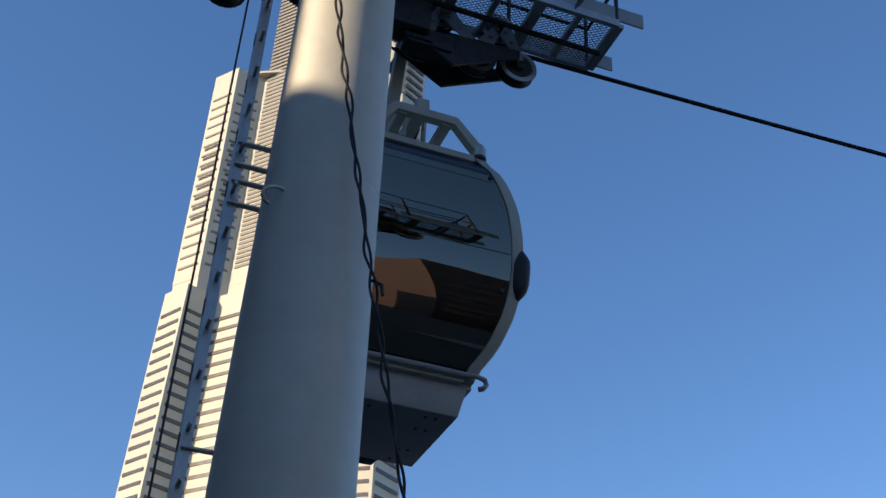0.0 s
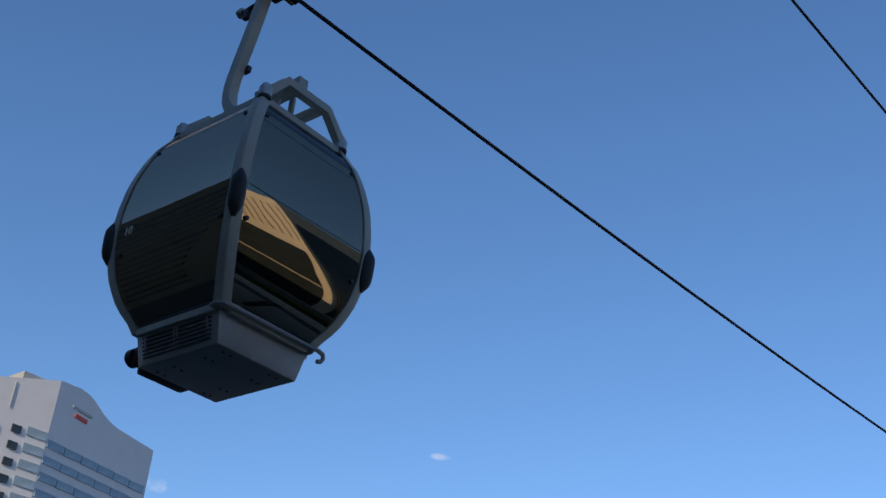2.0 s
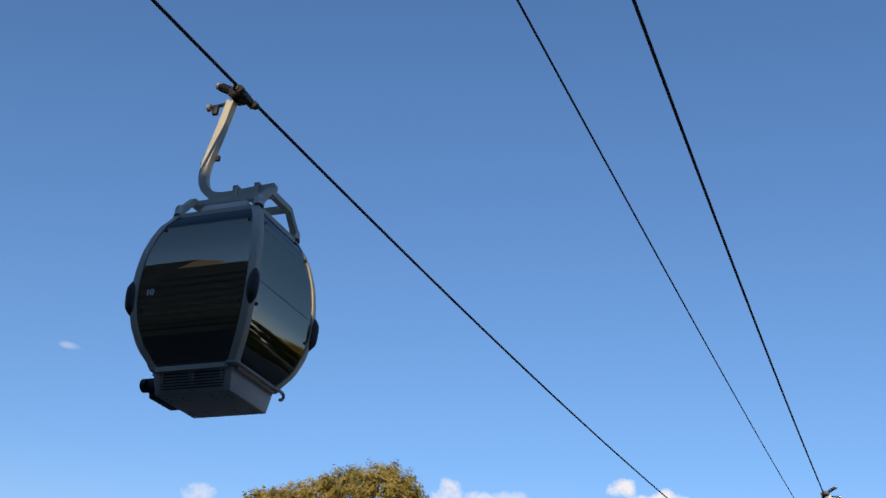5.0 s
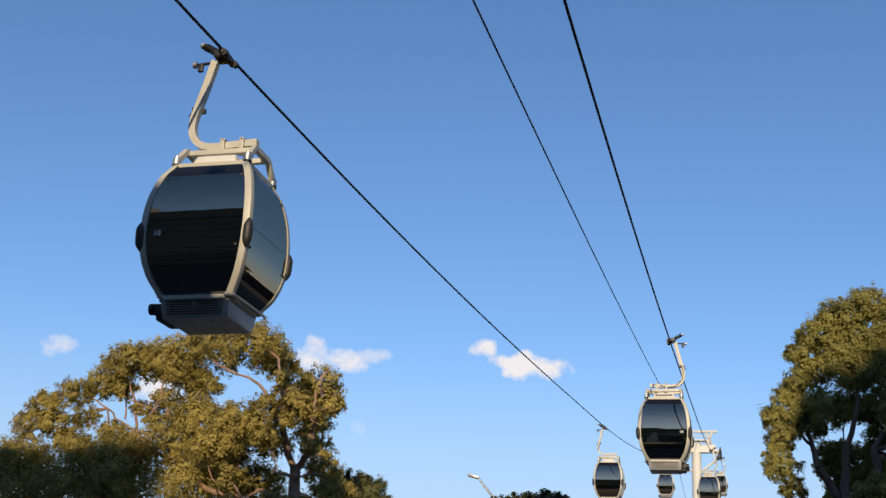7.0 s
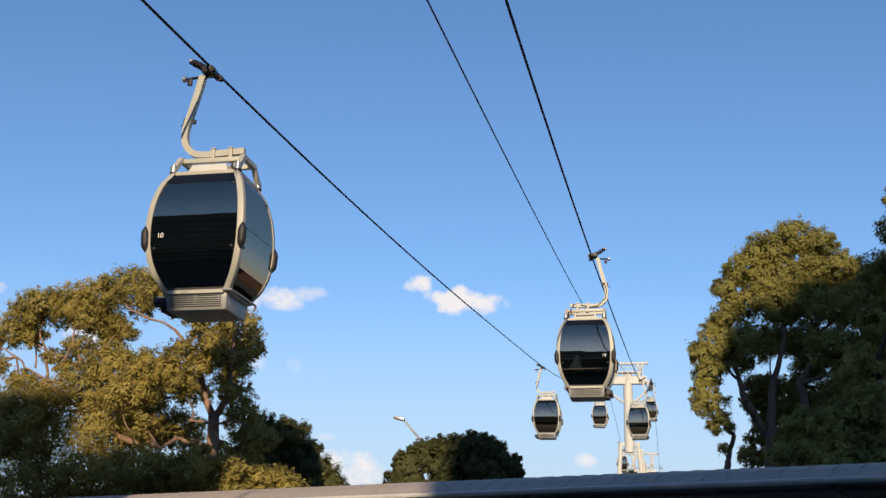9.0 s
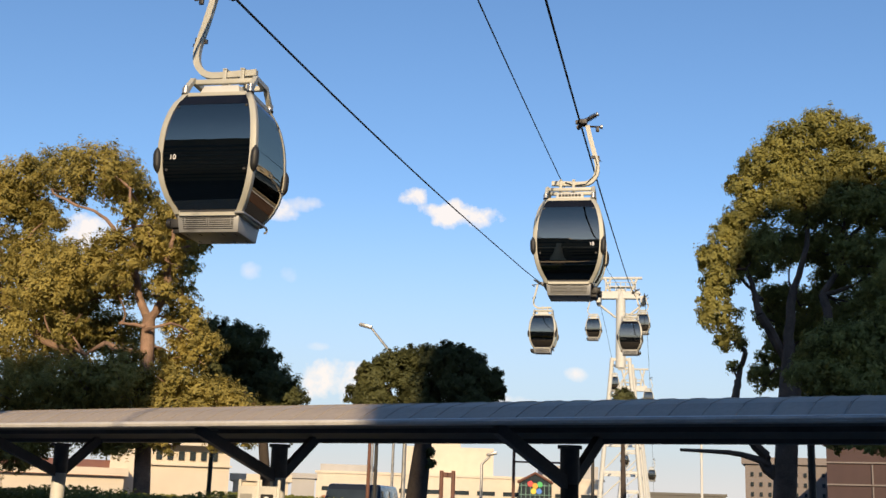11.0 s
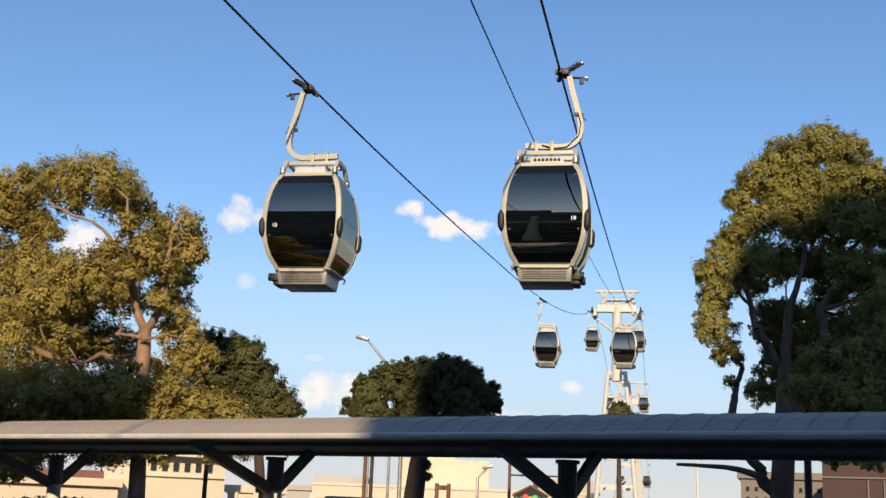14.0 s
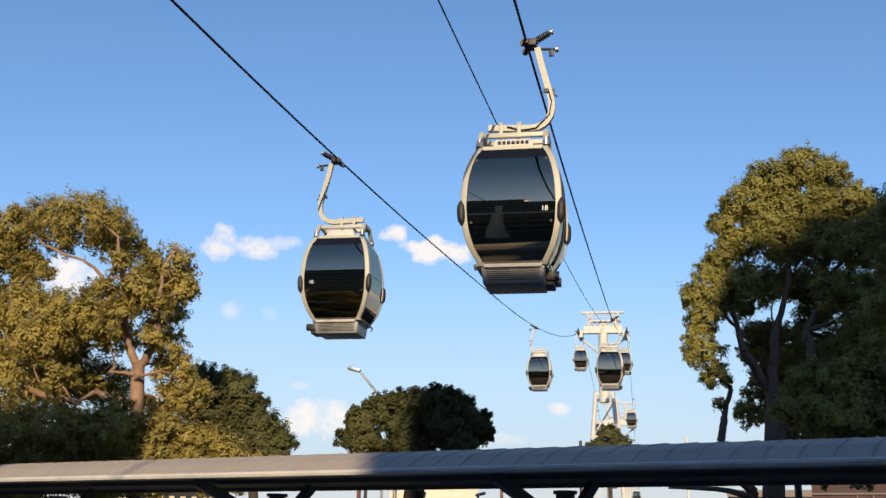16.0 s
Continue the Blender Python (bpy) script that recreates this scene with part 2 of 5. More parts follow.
TOWER_WINDOW = surface("tower_window_band", (0.13, 0.115, 0.10), 0.2, 0, 0.3, 0.3, 0)
TOWER_LOUVRE = surface("tower_louvre", (0.24, 0.22, 0.19), 0.6, 0, 0.3, 0.2, 0)
HOTEL_WHITE = surface("white_cladding", (0.58, 0.59, 0.60), 0.5, 0, 0.05, 0.08, 0)
HOTEL_GLASS = surface("pale_blue_glazing", (0.28, 0.38, 0.46), 0.15, 0, 0.4, 0.3, 0, spread=0.15)
CREAM = surface("cream_render", (0.62, 0.54, 0.42), 0.7, 0, 0.08, 0.14, 0)
PALE_CONCRETE = surface("pale_concrete", (0.42, 0.40, 0.37), 0.75, 0, 0.08, 0.16, 0)
# Brick and tan tile colours are lowered to hold the shade on those walls.
BRICK_RED = surface("red_brown_brick", (0.075, 0.046, 0.044), 0.8, 0, 0.12, 0.22, 0)
TAN_TILE = surface("tan_wall_tile", (0.21, 0.18, 0.165), 0.7, 0, 0.1, 0.15, 0)
ROOF_TILE = surface("terracotta_roof", (0.36, 0.15, 0.08), 0.75, 0, 0.3, 0.25, 0)
DARK_GLAZE = surface("dark_glazing", (0.03, 0.04, 0.045), 0.12, 0, 0.4, 0.3, 0)
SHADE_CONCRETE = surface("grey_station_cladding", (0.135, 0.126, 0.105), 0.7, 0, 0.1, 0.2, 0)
POLE_DARK = surface("dark_pole_paint", (0.05, 0.048, 0.045), 0.5, 0.2, 4, 0.3, 0.05)
POLE_RUST = surface("red_brown_pole_paint", (0.16, 0.07, 0.045), 0.6, 0, 4, 0.3, 0.05)
SIGN_WHITE = surface("sign_panel_white", (0.70, 0.69, 0.64), 0.5, 0, 3, 0.1, 0.02)
SIGN_GREY = surface("sign_sheet_grey", (0.40, 0.39, 0.36), 0.5, 0, 3, 0.12, 0.02)
SIGN_RED = surface("sign_red", (0.55, 0.06, 0.04), 0.5, 0, 3, 0.1, 0)
CAR_PAINT = surface("dark_car_paint", (0.03, 0.035, 0.045), 0.2, 0.3, 3, 0.1, 0)


# ---- mesh helpers ----
def box(bm, c, s, rot=None, taper=1.0):
    """A box of size s about c; taper narrows its foot."""
    vs = []
    for dz in (-0.5, 0.5):
        k = taper if dz < 0 else 1.0
        for dx, dy in ((-0.5, -0.5), (0.5, -0.5), (0.5, 0.5), (-0.5, 0.5)):
            v = Vector((dx * s[0] * k, dy * s[1] * k, dz * s[2]))
            vs.append(bm.verts.new(Vector(c) + (rot @ v if rot else v)))
    fs = []
    for f in ((3, 2, 1, 0), (4, 5, 6, 7), (0, 1, 5, 4), (1, 2, 6, 5), (2, 3, 7, 6), (3, 0, 4, 7)):
        fs.append(bm.faces.new([vs[i] for i in f]))
    return vs, fs


def round_box(bm, c, s, r, rot=None, taper=1.0, seg=2):
    tmp = bmesh.new()
    box(tmp, c, s, rot, taper)
    bmesh.ops.bevel(tmp, geom=tmp.edges[:], offset=r, segments=seg, profile=0.6, affect="EDGES")
    join(bm, tmp)


def join(bm, other):
    m = bpy.data.meshes.new("tmp")
    other.to_mesh(m)
    other.free()
    bm.from_mesh(m)
    bpy.data.meshes.remove(m)


def tube(bm, pts, r, n=8, closed_ends=True, flat=None):
    """A pipe along pts; r is one radius or one for each point. flat: (half width, half height) for a bar."""
    pts = [Vector(p) for p in pts]
    rs = r if isinstance(r, (list, tuple)) else [r] * len(pts)
    rings = []
    side = None
    for i, p in enumerate(pts):
        d = (pts[min(i + 1, len(pts) - 1)] - pts[max(i - 1, 0)]).normalized()
        if side is None:
            ref = Vector((0, 0, 1)) if abs(d.z) < 0.9 else Vector((0, 1, 0))
            side = d.cross(ref).normalized()
        side = (side - d * side.dot(d)).normalized()
        up = side.cross(d)
        if flat:
            ring = [bm.verts.new(p + side * a * flat[0] * rs[i] + up * b * flat[1] * rs[i]) for a, b in ((-1, -1), (1, -1), (1, 1), (-1, 1))]
        else:
            ring = [bm.verts.new(p + (side * math.cos(k * 2 * math.pi / n) + up * math.sin(k * 2 * math.pi / n)) * rs[i]) for k in range(n)]
        rings.append(ring)
    m = len(rings[0])
    for a, b in zip(rings, rings[1:]):
        for k in range(m):
            bm.faces.new((a[k], a[(k + 1) % m], b[(k + 1) % m], b[k]))
    if closed_ends:
        bm.faces.new(rings[0][::-1])
        bm.faces.new(rings[-1])


def disc(bm, c, axis, r, h, n=16):
    c, axis = Vector(c), Vector(axis).normalized()
    tube(bm, [c - axis * h / 2, c + axis * h / 2], r, n)


def extrude_outline(bm, outline, d):
    """A prism on an outline of points, pushed along d."""
    a = [bm.verts.new(Vector(p)) for p in outline]
    b = [bm.verts.new(Vector(p) + Vector(d)) for p in outline]
    bm.faces.new(a[::-1])
    bm.faces.new(b)
    for i in range(len(a)):
        j = (i + 1) % len(a)
        bm.faces.new((a[i], a[j], b[j], b[i]))


def mesh_from(bm, name, smooth=False, angle=35):
    bmesh.ops.recalc_face_normals(bm, faces=bm.faces[:])
    m = bpy.data.meshes.new(name)
    bm.to_mesh(m)
    bm.free()
    if smooth:
        for p in m.polygons:
            p.use_smooth = True
        m.set_sharp_from_angle(angle=radians(angle))
    return m


def part(name, bm, material, parent=None, label="", smooth=True):
    """One mesh object, under a thing or a part."""
    m = mesh_from(bm, name, smooth)
    m.materials.append(material)
    ob = new(name, m)
    ob.parent = parent
    return tagged(ob, label)


def piece(name, mesh, m4, parent):
    """A piece on a mesh that it shares with its like."""
    ob = new(name, mesh)
    ob.parent = parent
    ob.matrix_basis = m4
    return ob


def empty(name, label, category, group="", kind=""):
    return tagged(new(name), label, category, group, kind)


def text_mesh(s, size, depth):
    c = bpy.data.curves.new("lettering", "FONT")
    c.body, c.size, c.extrude = s, size, depth
    c.align_x, c.align_y = "CENTER", "CENTER"
    ob = bpy.data.objects.new("lettering", c)
    scene.collection.objects.link(ob)
    m = bpy.data.meshes.new_from_object(ob.evaluated_get(bpy.context.evaluated_depsgraph_get()))
    bpy.data.objects.remove(ob)
    bpy.data.curves.remove(c)
    return m


def lettering(s, size, material, m4, parent, name="lettering", label=""):
    m = text_mesh(s, size, 0.002)
    m.materials.append(material)
    ob = new(name, m)
    ob.parent = parent
    ob.matrix_basis = m4
    return tagged(ob, label)


# ---- the ropeway's line ----
X_AWAY, X_BACK, X_MID = -7.281, -1.731, -4.647
DRIFT = 0.00267  # the line bears a little to the right of north
Y_P1, Y_P2, Y_P3 = -1.955, 140.0, 200.0


def rope_z(y):
    if y <= 60:
        return 9.854 + 0.02765 * y + 0.00132 * y * y - 1.01542 * (y / 50) ** 3
    if y <= Y_P2:
        return 14.510 + 0.0983 * (y - 60) + 0.00072 * (y - 60) ** 2
    d = y - Y_P2
    return rope_z(Y_P2) - 0.02 * d - 0.0011 * d * d


def signal_z(y):
    return 12.786 + 0.0695 * y + 0.00027 * y * y


# ---- ground ----
def make_ground():
    bm = bmesh.new()
    s = 2500
    vs = [bm.verts.new((x, y, 0)) for x, y in ((-s, -s), (s, -s), (s, s), (-s, s))]
    bm.faces.new(vs)
    g = part("ground", bm, ASPHALT, None, "dark grey asphalt ground of the bus plaza", False)
    tagged(g, category="ground", kind="structure")


make_ground()


# ---- ropes ----
def make_rope(name, x, fz, r, y0, y1, label):
    bm = bmesh.new()
    n = 240
    ys = [y0 + (y1 - y0) * i / n for i in range(n + 1)]
    tube(bm, [(x + DRIFT * y, y, fz(y)) for y in ys], r, 14)
    tagged(part(name, bm, ROPE_STEEL), label, "cable", "ropeway cables")


make_rope("haul_rope", X_AWAY, rope_z, 0.024, -60, 300, "black oiled steel haul rope running away between the pylons")
make_rope("haul_rope", X_BACK, rope_z, 0.024, -60, 300, "black oiled steel haul rope coming back between the pylons")
make_rope("signal_cable", -4.441, signal_z, 0.021, -1.9, 140, "thin black signal cable slung between the pylon heads")


# ---- gondola cabins ----
# height under the rope, half width, half length
BARREL = [(-2.16, 0.603, 0.540), (-2.30, 0.705, 0.645), (-2.50, 0.774, 0.719), (-2.75, 0.828, 0.780), (-3.00, 0.853, 0.809),
          (-3.25, 0.860, 0.818), (-3.50, 0.848, 0.807), (-3.75, 0.807, 0.765), (-4.00, 0.722, 0.677), (-4.22, 0.580, 0.536)]


def barrel(z):
    for a, b in zip(BARREL, BARREL[1:]):
        if b[0] <= z <= a[0]:
            k = (z - a[0]) / (b[0] - a[0])
            return a[1] + (b[1] - a[1]) * k, a[2] + (b[2] - a[2]) * k
    return BARREL[0][1:] if z > BARREL[0][0] else BARREL[-1][1:]


def smooth_profile(z0, z1, n):
    """Heights with a half width and length eased between the barrel's rows."""
    out = []
    for i in range(n + 1):
        z = z0 + (z1 - z0) * i / n
        ws = [barrel(z + d) for d in (-0.06, -0.03, 0, 0.03, 0.06)]
        out.append((z, sum(w[0] for w in ws) / 5, sum(w[1] for w in ws) / 5))
    return out


def pane(side, z0, z1, a0, a1, inset, n=18, thick=0.012):
    """A bent pane on one side (x+, x-, y+, y-) from share a0 to a1 of the half width."""
    bm = bmesh.new()
    rows = []
    for z, hx, hy in smooth_profile(z0, z1, n):
        row = []
        for off in (inset, inset + thick):
            for a in (a0, a1):
                if side[0] == "x":
                    s = 1 if side[1] == "+" else -1
                    row.append(bm.verts.new((s * (hx - off), a * (hy - 0.07), z)))
                else:
                    s = 1 if side[1] == "+" else -1
                    row.append(bm.verts.new((a * (hx - 0.07), s * (hy - off), z)))
        rows.append(row)
    for p, q in zip(rows, rows[1:]):
        bm.faces.new((p[0], p[1], q[1], q[0]))
        bm.faces.new((p[3], p[2], q[2], q[3]))
        bm.faces.new((p[2], p[0], q[0], q[2]))
        bm.faces.new((p[1], p[3], q[3], q[1]))
    bm.faces.new((rows[0][0], rows[0][2], rows[0][3], rows[0][1]))
    bm.faces.new((rows[-1][0], rows[-1][1], rows[-1][3], rows[-1][2]))
    return bm


def make_gondola(number):
    """A cabin hung from a grip; its origin is the rope at the grip, its cabin a little to one side."""
    g = empty("gondola", "silver ropeway gondola with dark tinted curved windows on a steel rope", "gondola", "gondolas on the ropeway")
    OX = 0.207

    def put(name, bm, mat, parent=g, label="", shift=True, smooth=True):
        if shift:
            bmesh.ops.translate(bm, verts=bm.verts[:], vec=(OX, 0, 0))
        return part(name, bm, mat, parent, label, smooth)

    # frame: four bent corner posts, a top and a bottom rail
    prof = smooth_profile(-2.14, -4.24, 22)
    for sx in (-1, 1):
        for sy in (-1, 1):
            bm = bmesh.new()
            rings = []
            for z, hx, hy in prof:
                w = 0.105
                loop = [(hx - w, hy), (hx - 0.03, hy), (hx - 0.008, hy - 0.008), (hx, hy - 0.03), (hx, hy - w), (hx - 0.05, hy - w), (hx - w, hy - 0.05)]
                rings.append([bm.verts.new((sx * a, sy * b, z)) for a, b in loop])
            m = len(rings[0])
            for p, q in zip(rings, rings[1:]):
                for k in range(m):
                    bm.faces.new((p[k], p[(k + 1) % m], q[(k + 1) % m], q[k]))
            bm.faces.new(rings[0])
            bm.faces.new(rings[-1][::-1])
            put("corner_post", bm, SILVER)
    for rail, z0, z1 in (("top_rail", -2.13, -2.19), ("bottom_rail", -4.18, -4.27)):
        bm = bmesh.new()
        za, zb = barrel(z0), barrel(z1)
        for s in (-1, 1):
            box(bm, (0, s * (za[1] + zb[1]) / 2 - s * 0.03, (z0 + z1) / 2), (2 * min(za[0], zb[0]) - 0.18, 0.06, z0 - z1))
            box(bm, (s * (za[0] + zb[0]) / 2 - s * 0.03, 0, (z0 + z1) / 2), (0.06, 2 * min(za[1], zb[1]) - 0.18, z0 - z1))
        put(rail, bm, SILVER)
    # glazing
    for side in ("x+", "x-", "y+", "y-"):
        w = put("window", pane(side, -2.385, -4.17, -0.955, 0.955, 0.012), CABIN_GLASS, label="dark tinted curved window")
        put("edge_band", pane(side, -2.20, -2.38, -0.95, 0.95, 0.010, 6), FRIT, w, "black printed glass edge")
        bm = bmesh.new()
        z, hx, hy = -2.42, *barrel(-2.42)
        for a in (-0.86, 0.86):
            for zz in (-2.42, -3.55):
                hx, hy = barrel(zz)
                if side[0] == "x":
                    disc(bm, ((hx - 0.008) * (1 if side[1] == "+" else -1), a * hy * 0.93, zz), (1, 0, 0), 0.022, 0.02, 10)
                else:
                    disc(bm, (a * hx * 0.93, (hy - 0.008) * (1 if side[1] == "+" else -1), zz), (0, 1, 0), 0.022, 0.02, 10)
        tagged(put("glass_clamps", bm, RUBBER, w), kind="stuff")
    # the doors' meeting edge on the boarding side
    bm = bmesh.new()
    tube(bm, [(-hx - 0.004, 0, z) for z, hx, hy in smooth_profile(-2.22, -4.15, 16)], 0.016, 6)
    put("door_seal", bm, RUBBER)
    # rubber bumpers at the corners
    for sx in (-1, 1):
        for sy in (-1, 1):
            bm = bmesh.new()
            pts, rs = [], []
            for i in range(11):
                k = i / 10
                z = -3.16 - 0.44 * k
                hx, hy = barrel(z)
                pts.append((sx * (hx - 0.012), sy * (hy - 0.022), z))
                rs.append(0.072 * max(0.25, (1 - abs(2 * k - 1) ** 4)))
            tube(bm, pts, rs, 12)
            put("bumper", bm, RUBBER, label="black rubber bumper")
    # floor box with louvres
    bm = bmesh.new()
    tmp = bmesh.new()
    box(tmp, (0, 0, -4.39), (1.08, 1.02, 0.28), None, 1.0)
    for v in tmp.verts:
        if v.co.z < -4.4:
            v.co.x *= 0.95
            v.co.y *= 0.87
    bmesh.ops.bevel(tmp, geom=tmp.edges[:], offset=0.015, segments=2, profile=0.5, affect="EDGES")
    join(bm, tmp)
    fb = put("floor_box", bm, GREY_PAINT, label="grey ribbed floor box")
    for sy in (-1, 1):
        for k in range(6):
            bm = bmesh.new()
            z = -4.300 - 0.034 * k
            t = (z + 4.25) / -0.28
            box(bm, (0, sy * (0.51 - 0.066 * t + 0.003), z), (0.90 - 0.05 * t, 0.02, 0.010))
            put("louvre", bm, RUBBER, fb, smooth=False)
        bm = bmesh.new()
        for x in (-0.4, -0.02, 0.02, 0.4):
            box(bm, (x, sy * 0.480, -4.385), (0.022, 0.02, 0.19), Matrix.Rotation(radians(-18.5 * sy), 3, "X"))
        tagged(put("louvre_ribs", bm, GREY_PAINT, fb, smooth=False), kind="stuff")
    bm = bmesh.new()
    for x in (-0.42, -0.2, 0.2, 0.42):
        for y in (-0.30, -0.22, 0.22, 0.30):
            disc(bm, (x, y, -4.532), (0, 0, 1), 0.014, 0.008, 8)
    tagged(put("floor_bolts", bm, DARK_STEEL, fb), kind="stuff")
    # guide rail along the closed side with its hooked ends
    bm = bmesh.new()
    x = 0.615
    pts = [(0.48, -0.555, -4.225), (0.57, -0.57, -4.225), (x, -0.54, -4.225), (x + 0.01, -0.3, -4.225), (x + 0.01, 0.45, -4.225), (x + 0.02, 0.54, -4.225), (x + 0.02, 0.60, -4.24), (x + 0.015, 0.615, -4.275), (x + 0.005, 0.595, -4.305), (x, 0.56, -4.315)]
    tube(bm, pts, 0.021, 8)
    for y in (-0.4, 0.1, 0.48):
        box(bm, (x - 0.045, y, -4.235), (0.10, 0.03, 0.02))
    put("guide_rail", bm, GREY_PAINT, label="bent steel guide rail")
    # door gear under the boarding side
    bm = bmesh.new()
    round_box(bm, (-0.62, -0.10, -4.36), (0.20, 0.62, 0.16), 0.03)
    round_box(bm, (-0.59, -0.10, -4.47), (0.16, 0.50, 0.10), 0.03)
    disc(bm, (-0.72, -0.36, -4.36), (1, 0, 0), 0.085, 0.07, 16)
    disc(bm, (-0.72, 0.16, -4.36), (1, 0, 0), 0.085, 0.07, 16)
    put("door_gear", bm, RUBBER, label="black door roller gear")
    # roof
    bm = bmesh.new()
    round_box(bm, (0, 0, -2.125), (1.12, 0.96, 0.06), 0.02)
    put("roof_plate", bm, SILVER)
    bm = bmesh.new()
    tmp = bmesh.new()
    box(tmp, (0, 0, -2.02), (0.72, 0.86, 0.16))
    for v in tmp.verts:
        if v.co.z > -2.0:
            v.co.x *= 0.86
            v.co.y *= 0.86
    bmesh.ops.bevel(tmp, geom=tmp.edges[:], offset=0.018, segments=2, profile=0.5, affect="EDGES")
    join(bm, tmp)
    unit = put("roof_unit", bm, WHITE_PAINT, label="white louvred roof unit")
    for k in range(7):
        bm = bmesh.new()
        box(bm, (-0.24 + 0.08 * k, 0.40, -2.03), (0.055, 0.06, 0.055), Matrix.Rotation(radians(20), 3, "X"))
        put("vent", bm, RUBBER, unit, smooth=False)
    for sx in (-1, 1):
        bm = bmesh.new()
        pts = [(sx * 0.575, -0.50, -2.06), (sx * 0.575, -0.44, -2.0), (sx * 0.565, -0.27, -1.80), (sx * 0.565, 0.27, -1.80), (sx * 0.575, 0.44, -2.0), (sx * 0.575, 0.50, -2.06)]
        tube(bm, pts, 1.0, flat=(0.042, 0.042))
        yoke = put("roof_yoke", bm, SILVER)
        for sy in (-1, 1):
            bm = bmesh.new()
            disc(bm, (sx * 0.578, sy * 0.50, -2.075), (0, 0, 1), 0.062, 0.10, 14)
            disc(bm, (sx * 0.578, sy * 0.50, -2.01), (0, 0, 1), 0.040, 0.05, 12)
            put("damper", bm, GALV, yoke, "bright steel damper")
            bm = bmesh.new()
            disc(bm, (sx * 0.578, sy * 0.50, -2.135), (0, 0, 1), 0.066, 0.03, 14)
            put("damper_pad", bm, RUBBER, yoke, "black rubber pad")
    for y in (-0.2, 0.2):
        bm = bmesh.new()
        round_box(bm, (0, y, -1.815), (1.16, 0.085, 0.085), 0.012)
        put("cross_beam", bm, SILVER)
    # hanger, in the rope's own frame
    bm = bmesh.new()
    pts = [(0.69, 0, -1.60), (0.35, 0, -1.615), (0.05, 0, -1.63), (-0.10, 0, -1.63), (-0.20, 0, -1.612), (-0.29, 0, -1.565), (-0.365, 0, -1.49),
           (-0.415, 0, -1.40), (-0.44, 0, -1.29), (-0.44, 0, -1.18), (-0.425, 0, -1.07), (-0.395, 0, -0.95), (-0.33, 0, -0.70), (-0.25, 0, -0.38), (-0.19, 0, -0.10)]
    tube(bm, pts, 1.0, flat=(0.056, 0.056))
    hanger = put("hanger", bm, SILVER, shift=False, label="bent silver hanger arm")
    for x in (0.14, 0.46):
        bm = bmesh.new()
        for sy in (-1, 1):
            round_box(bm, (x, sy * 0.09, -1.69), (0.07, 0.03, 0.30), 0.008)
        box(bm, (x, 0, -1.545), (0.075, 0.21, 0.03))
        put("saddle_bracket", bm, SILVER, hanger, shift=False)
    bm = bmesh.new()
    box(bm, (-0.47, 0, -0.98), (0.05, 0.03, 0.16))
    tube(bm, [(-0.45, 0, -1.02), (-0.52, 0, -1.02), (-0.53, 0, -1.06)], 0.012, 6)
    box(bm, (-0.34, 0.07, -0.95), (0.09, 0.05, 0.07))
    tube(bm, [(0.35, 0.08, -1.60), (0.1, 0.085, -1.68), (-0.16, 0.08, -1.65), (-0.40, 0.07, -1.40), (-0.44, 0.065, -1.15), (-0.38, 0.065, -0.92)], 0.012, 6)
    put("hanger_fittings", bm, DARK_STEEL, hanger, shift=False)
    # grip
    bm = bmesh.new()
    round_box(bm, (-0.08, 0, -0.02), (0.20, 0.30, 0.13), 0.02)
    round_box(bm, (0.0, 0, -0.05), (0.09, 0.52, 0.09), 0.02)
    disc(bm, (0.05, 0.20, -0.07), (0, 1, 0), 0.055, 0.08, 12)
    disc(bm, (0.05, -0.20, -0.07), (0, 1, 0), 0.055, 0.08, 12)
    tube(bm, [(-0.1, 0, -0.10), (-0.3, 0.0, -0.125), (-0.52, 0, -0.14)], 0.025, 8)
    round_box(bm, (-0.44, 0, -0.20), (0.085, 0.06, 0.14), 0.015)
    put("grip", bm, DARK_STEEL, shift=False, label="dark steel rope grip")
    bm = bmesh.new()
    disc(bm, (-0.54, 0, -0.14), (1, 0, 0), 0.055, 0.06, 14)
    put("grip_roller", bm, GALV, shift=False)
    bm = bmesh.new()
    disc(bm, (-0.44, 0, 0.20), (-0.35, 0, 0.22), 0.055, 0.04, 14)
    put("grip_roller", bm, GALV, shift=False)
    bm = bmesh.new()
    for k in range(9):
        q = k / 8
        disc(bm, (-0.14 - 0.24 * q, 0, 0.03 + 0.14 * q), (-0.26, 0, 0.16), 0.066, 0.016, 14)
    tube(bm, [(-0.12, 0, 0.02), (-0.44, 0, 0.20)], 0.038, 8)
    put("grip_spring", bm, DARK_STEEL, shift=False, label="coiled grip spring")
    # benches inside
    for sy in (-1, 1):
        bm = bmesh.new()
        round_box(bm, (0, sy * 0.47, -3.72), (1.10, 0.34, 0.07), 0.02)
        round_box(bm, (0, sy * 0.615, -3.45), (1.10, 0.06, 0.45), 0.02)
        box(bm, (0, sy * 0.45, -3.98), (0.96, 0.2, 0.46))
        put("bench", bm, SEAT)
    bm = bmesh.new()
    box(bm, (0, 0, -4.235), (1.06, 0.94, 0.03))
    put("cabin_floor", bm, SEAT)
    # bent grab rails beside the door
    for sy in (-1, 1):
        bm = bmesh.new()
        tube(bm, [(-0.26, sy * 0.57, -2.30), (-0.27, sy * 0.60, -2.60), (-0.31, sy * 0.64, -2.86), (-0.42, sy * 0.67, -3.04), (-0.60, sy * 0.68, -3.20), (-0.72, sy * 0.68, -3.27)], 0.016, 8)
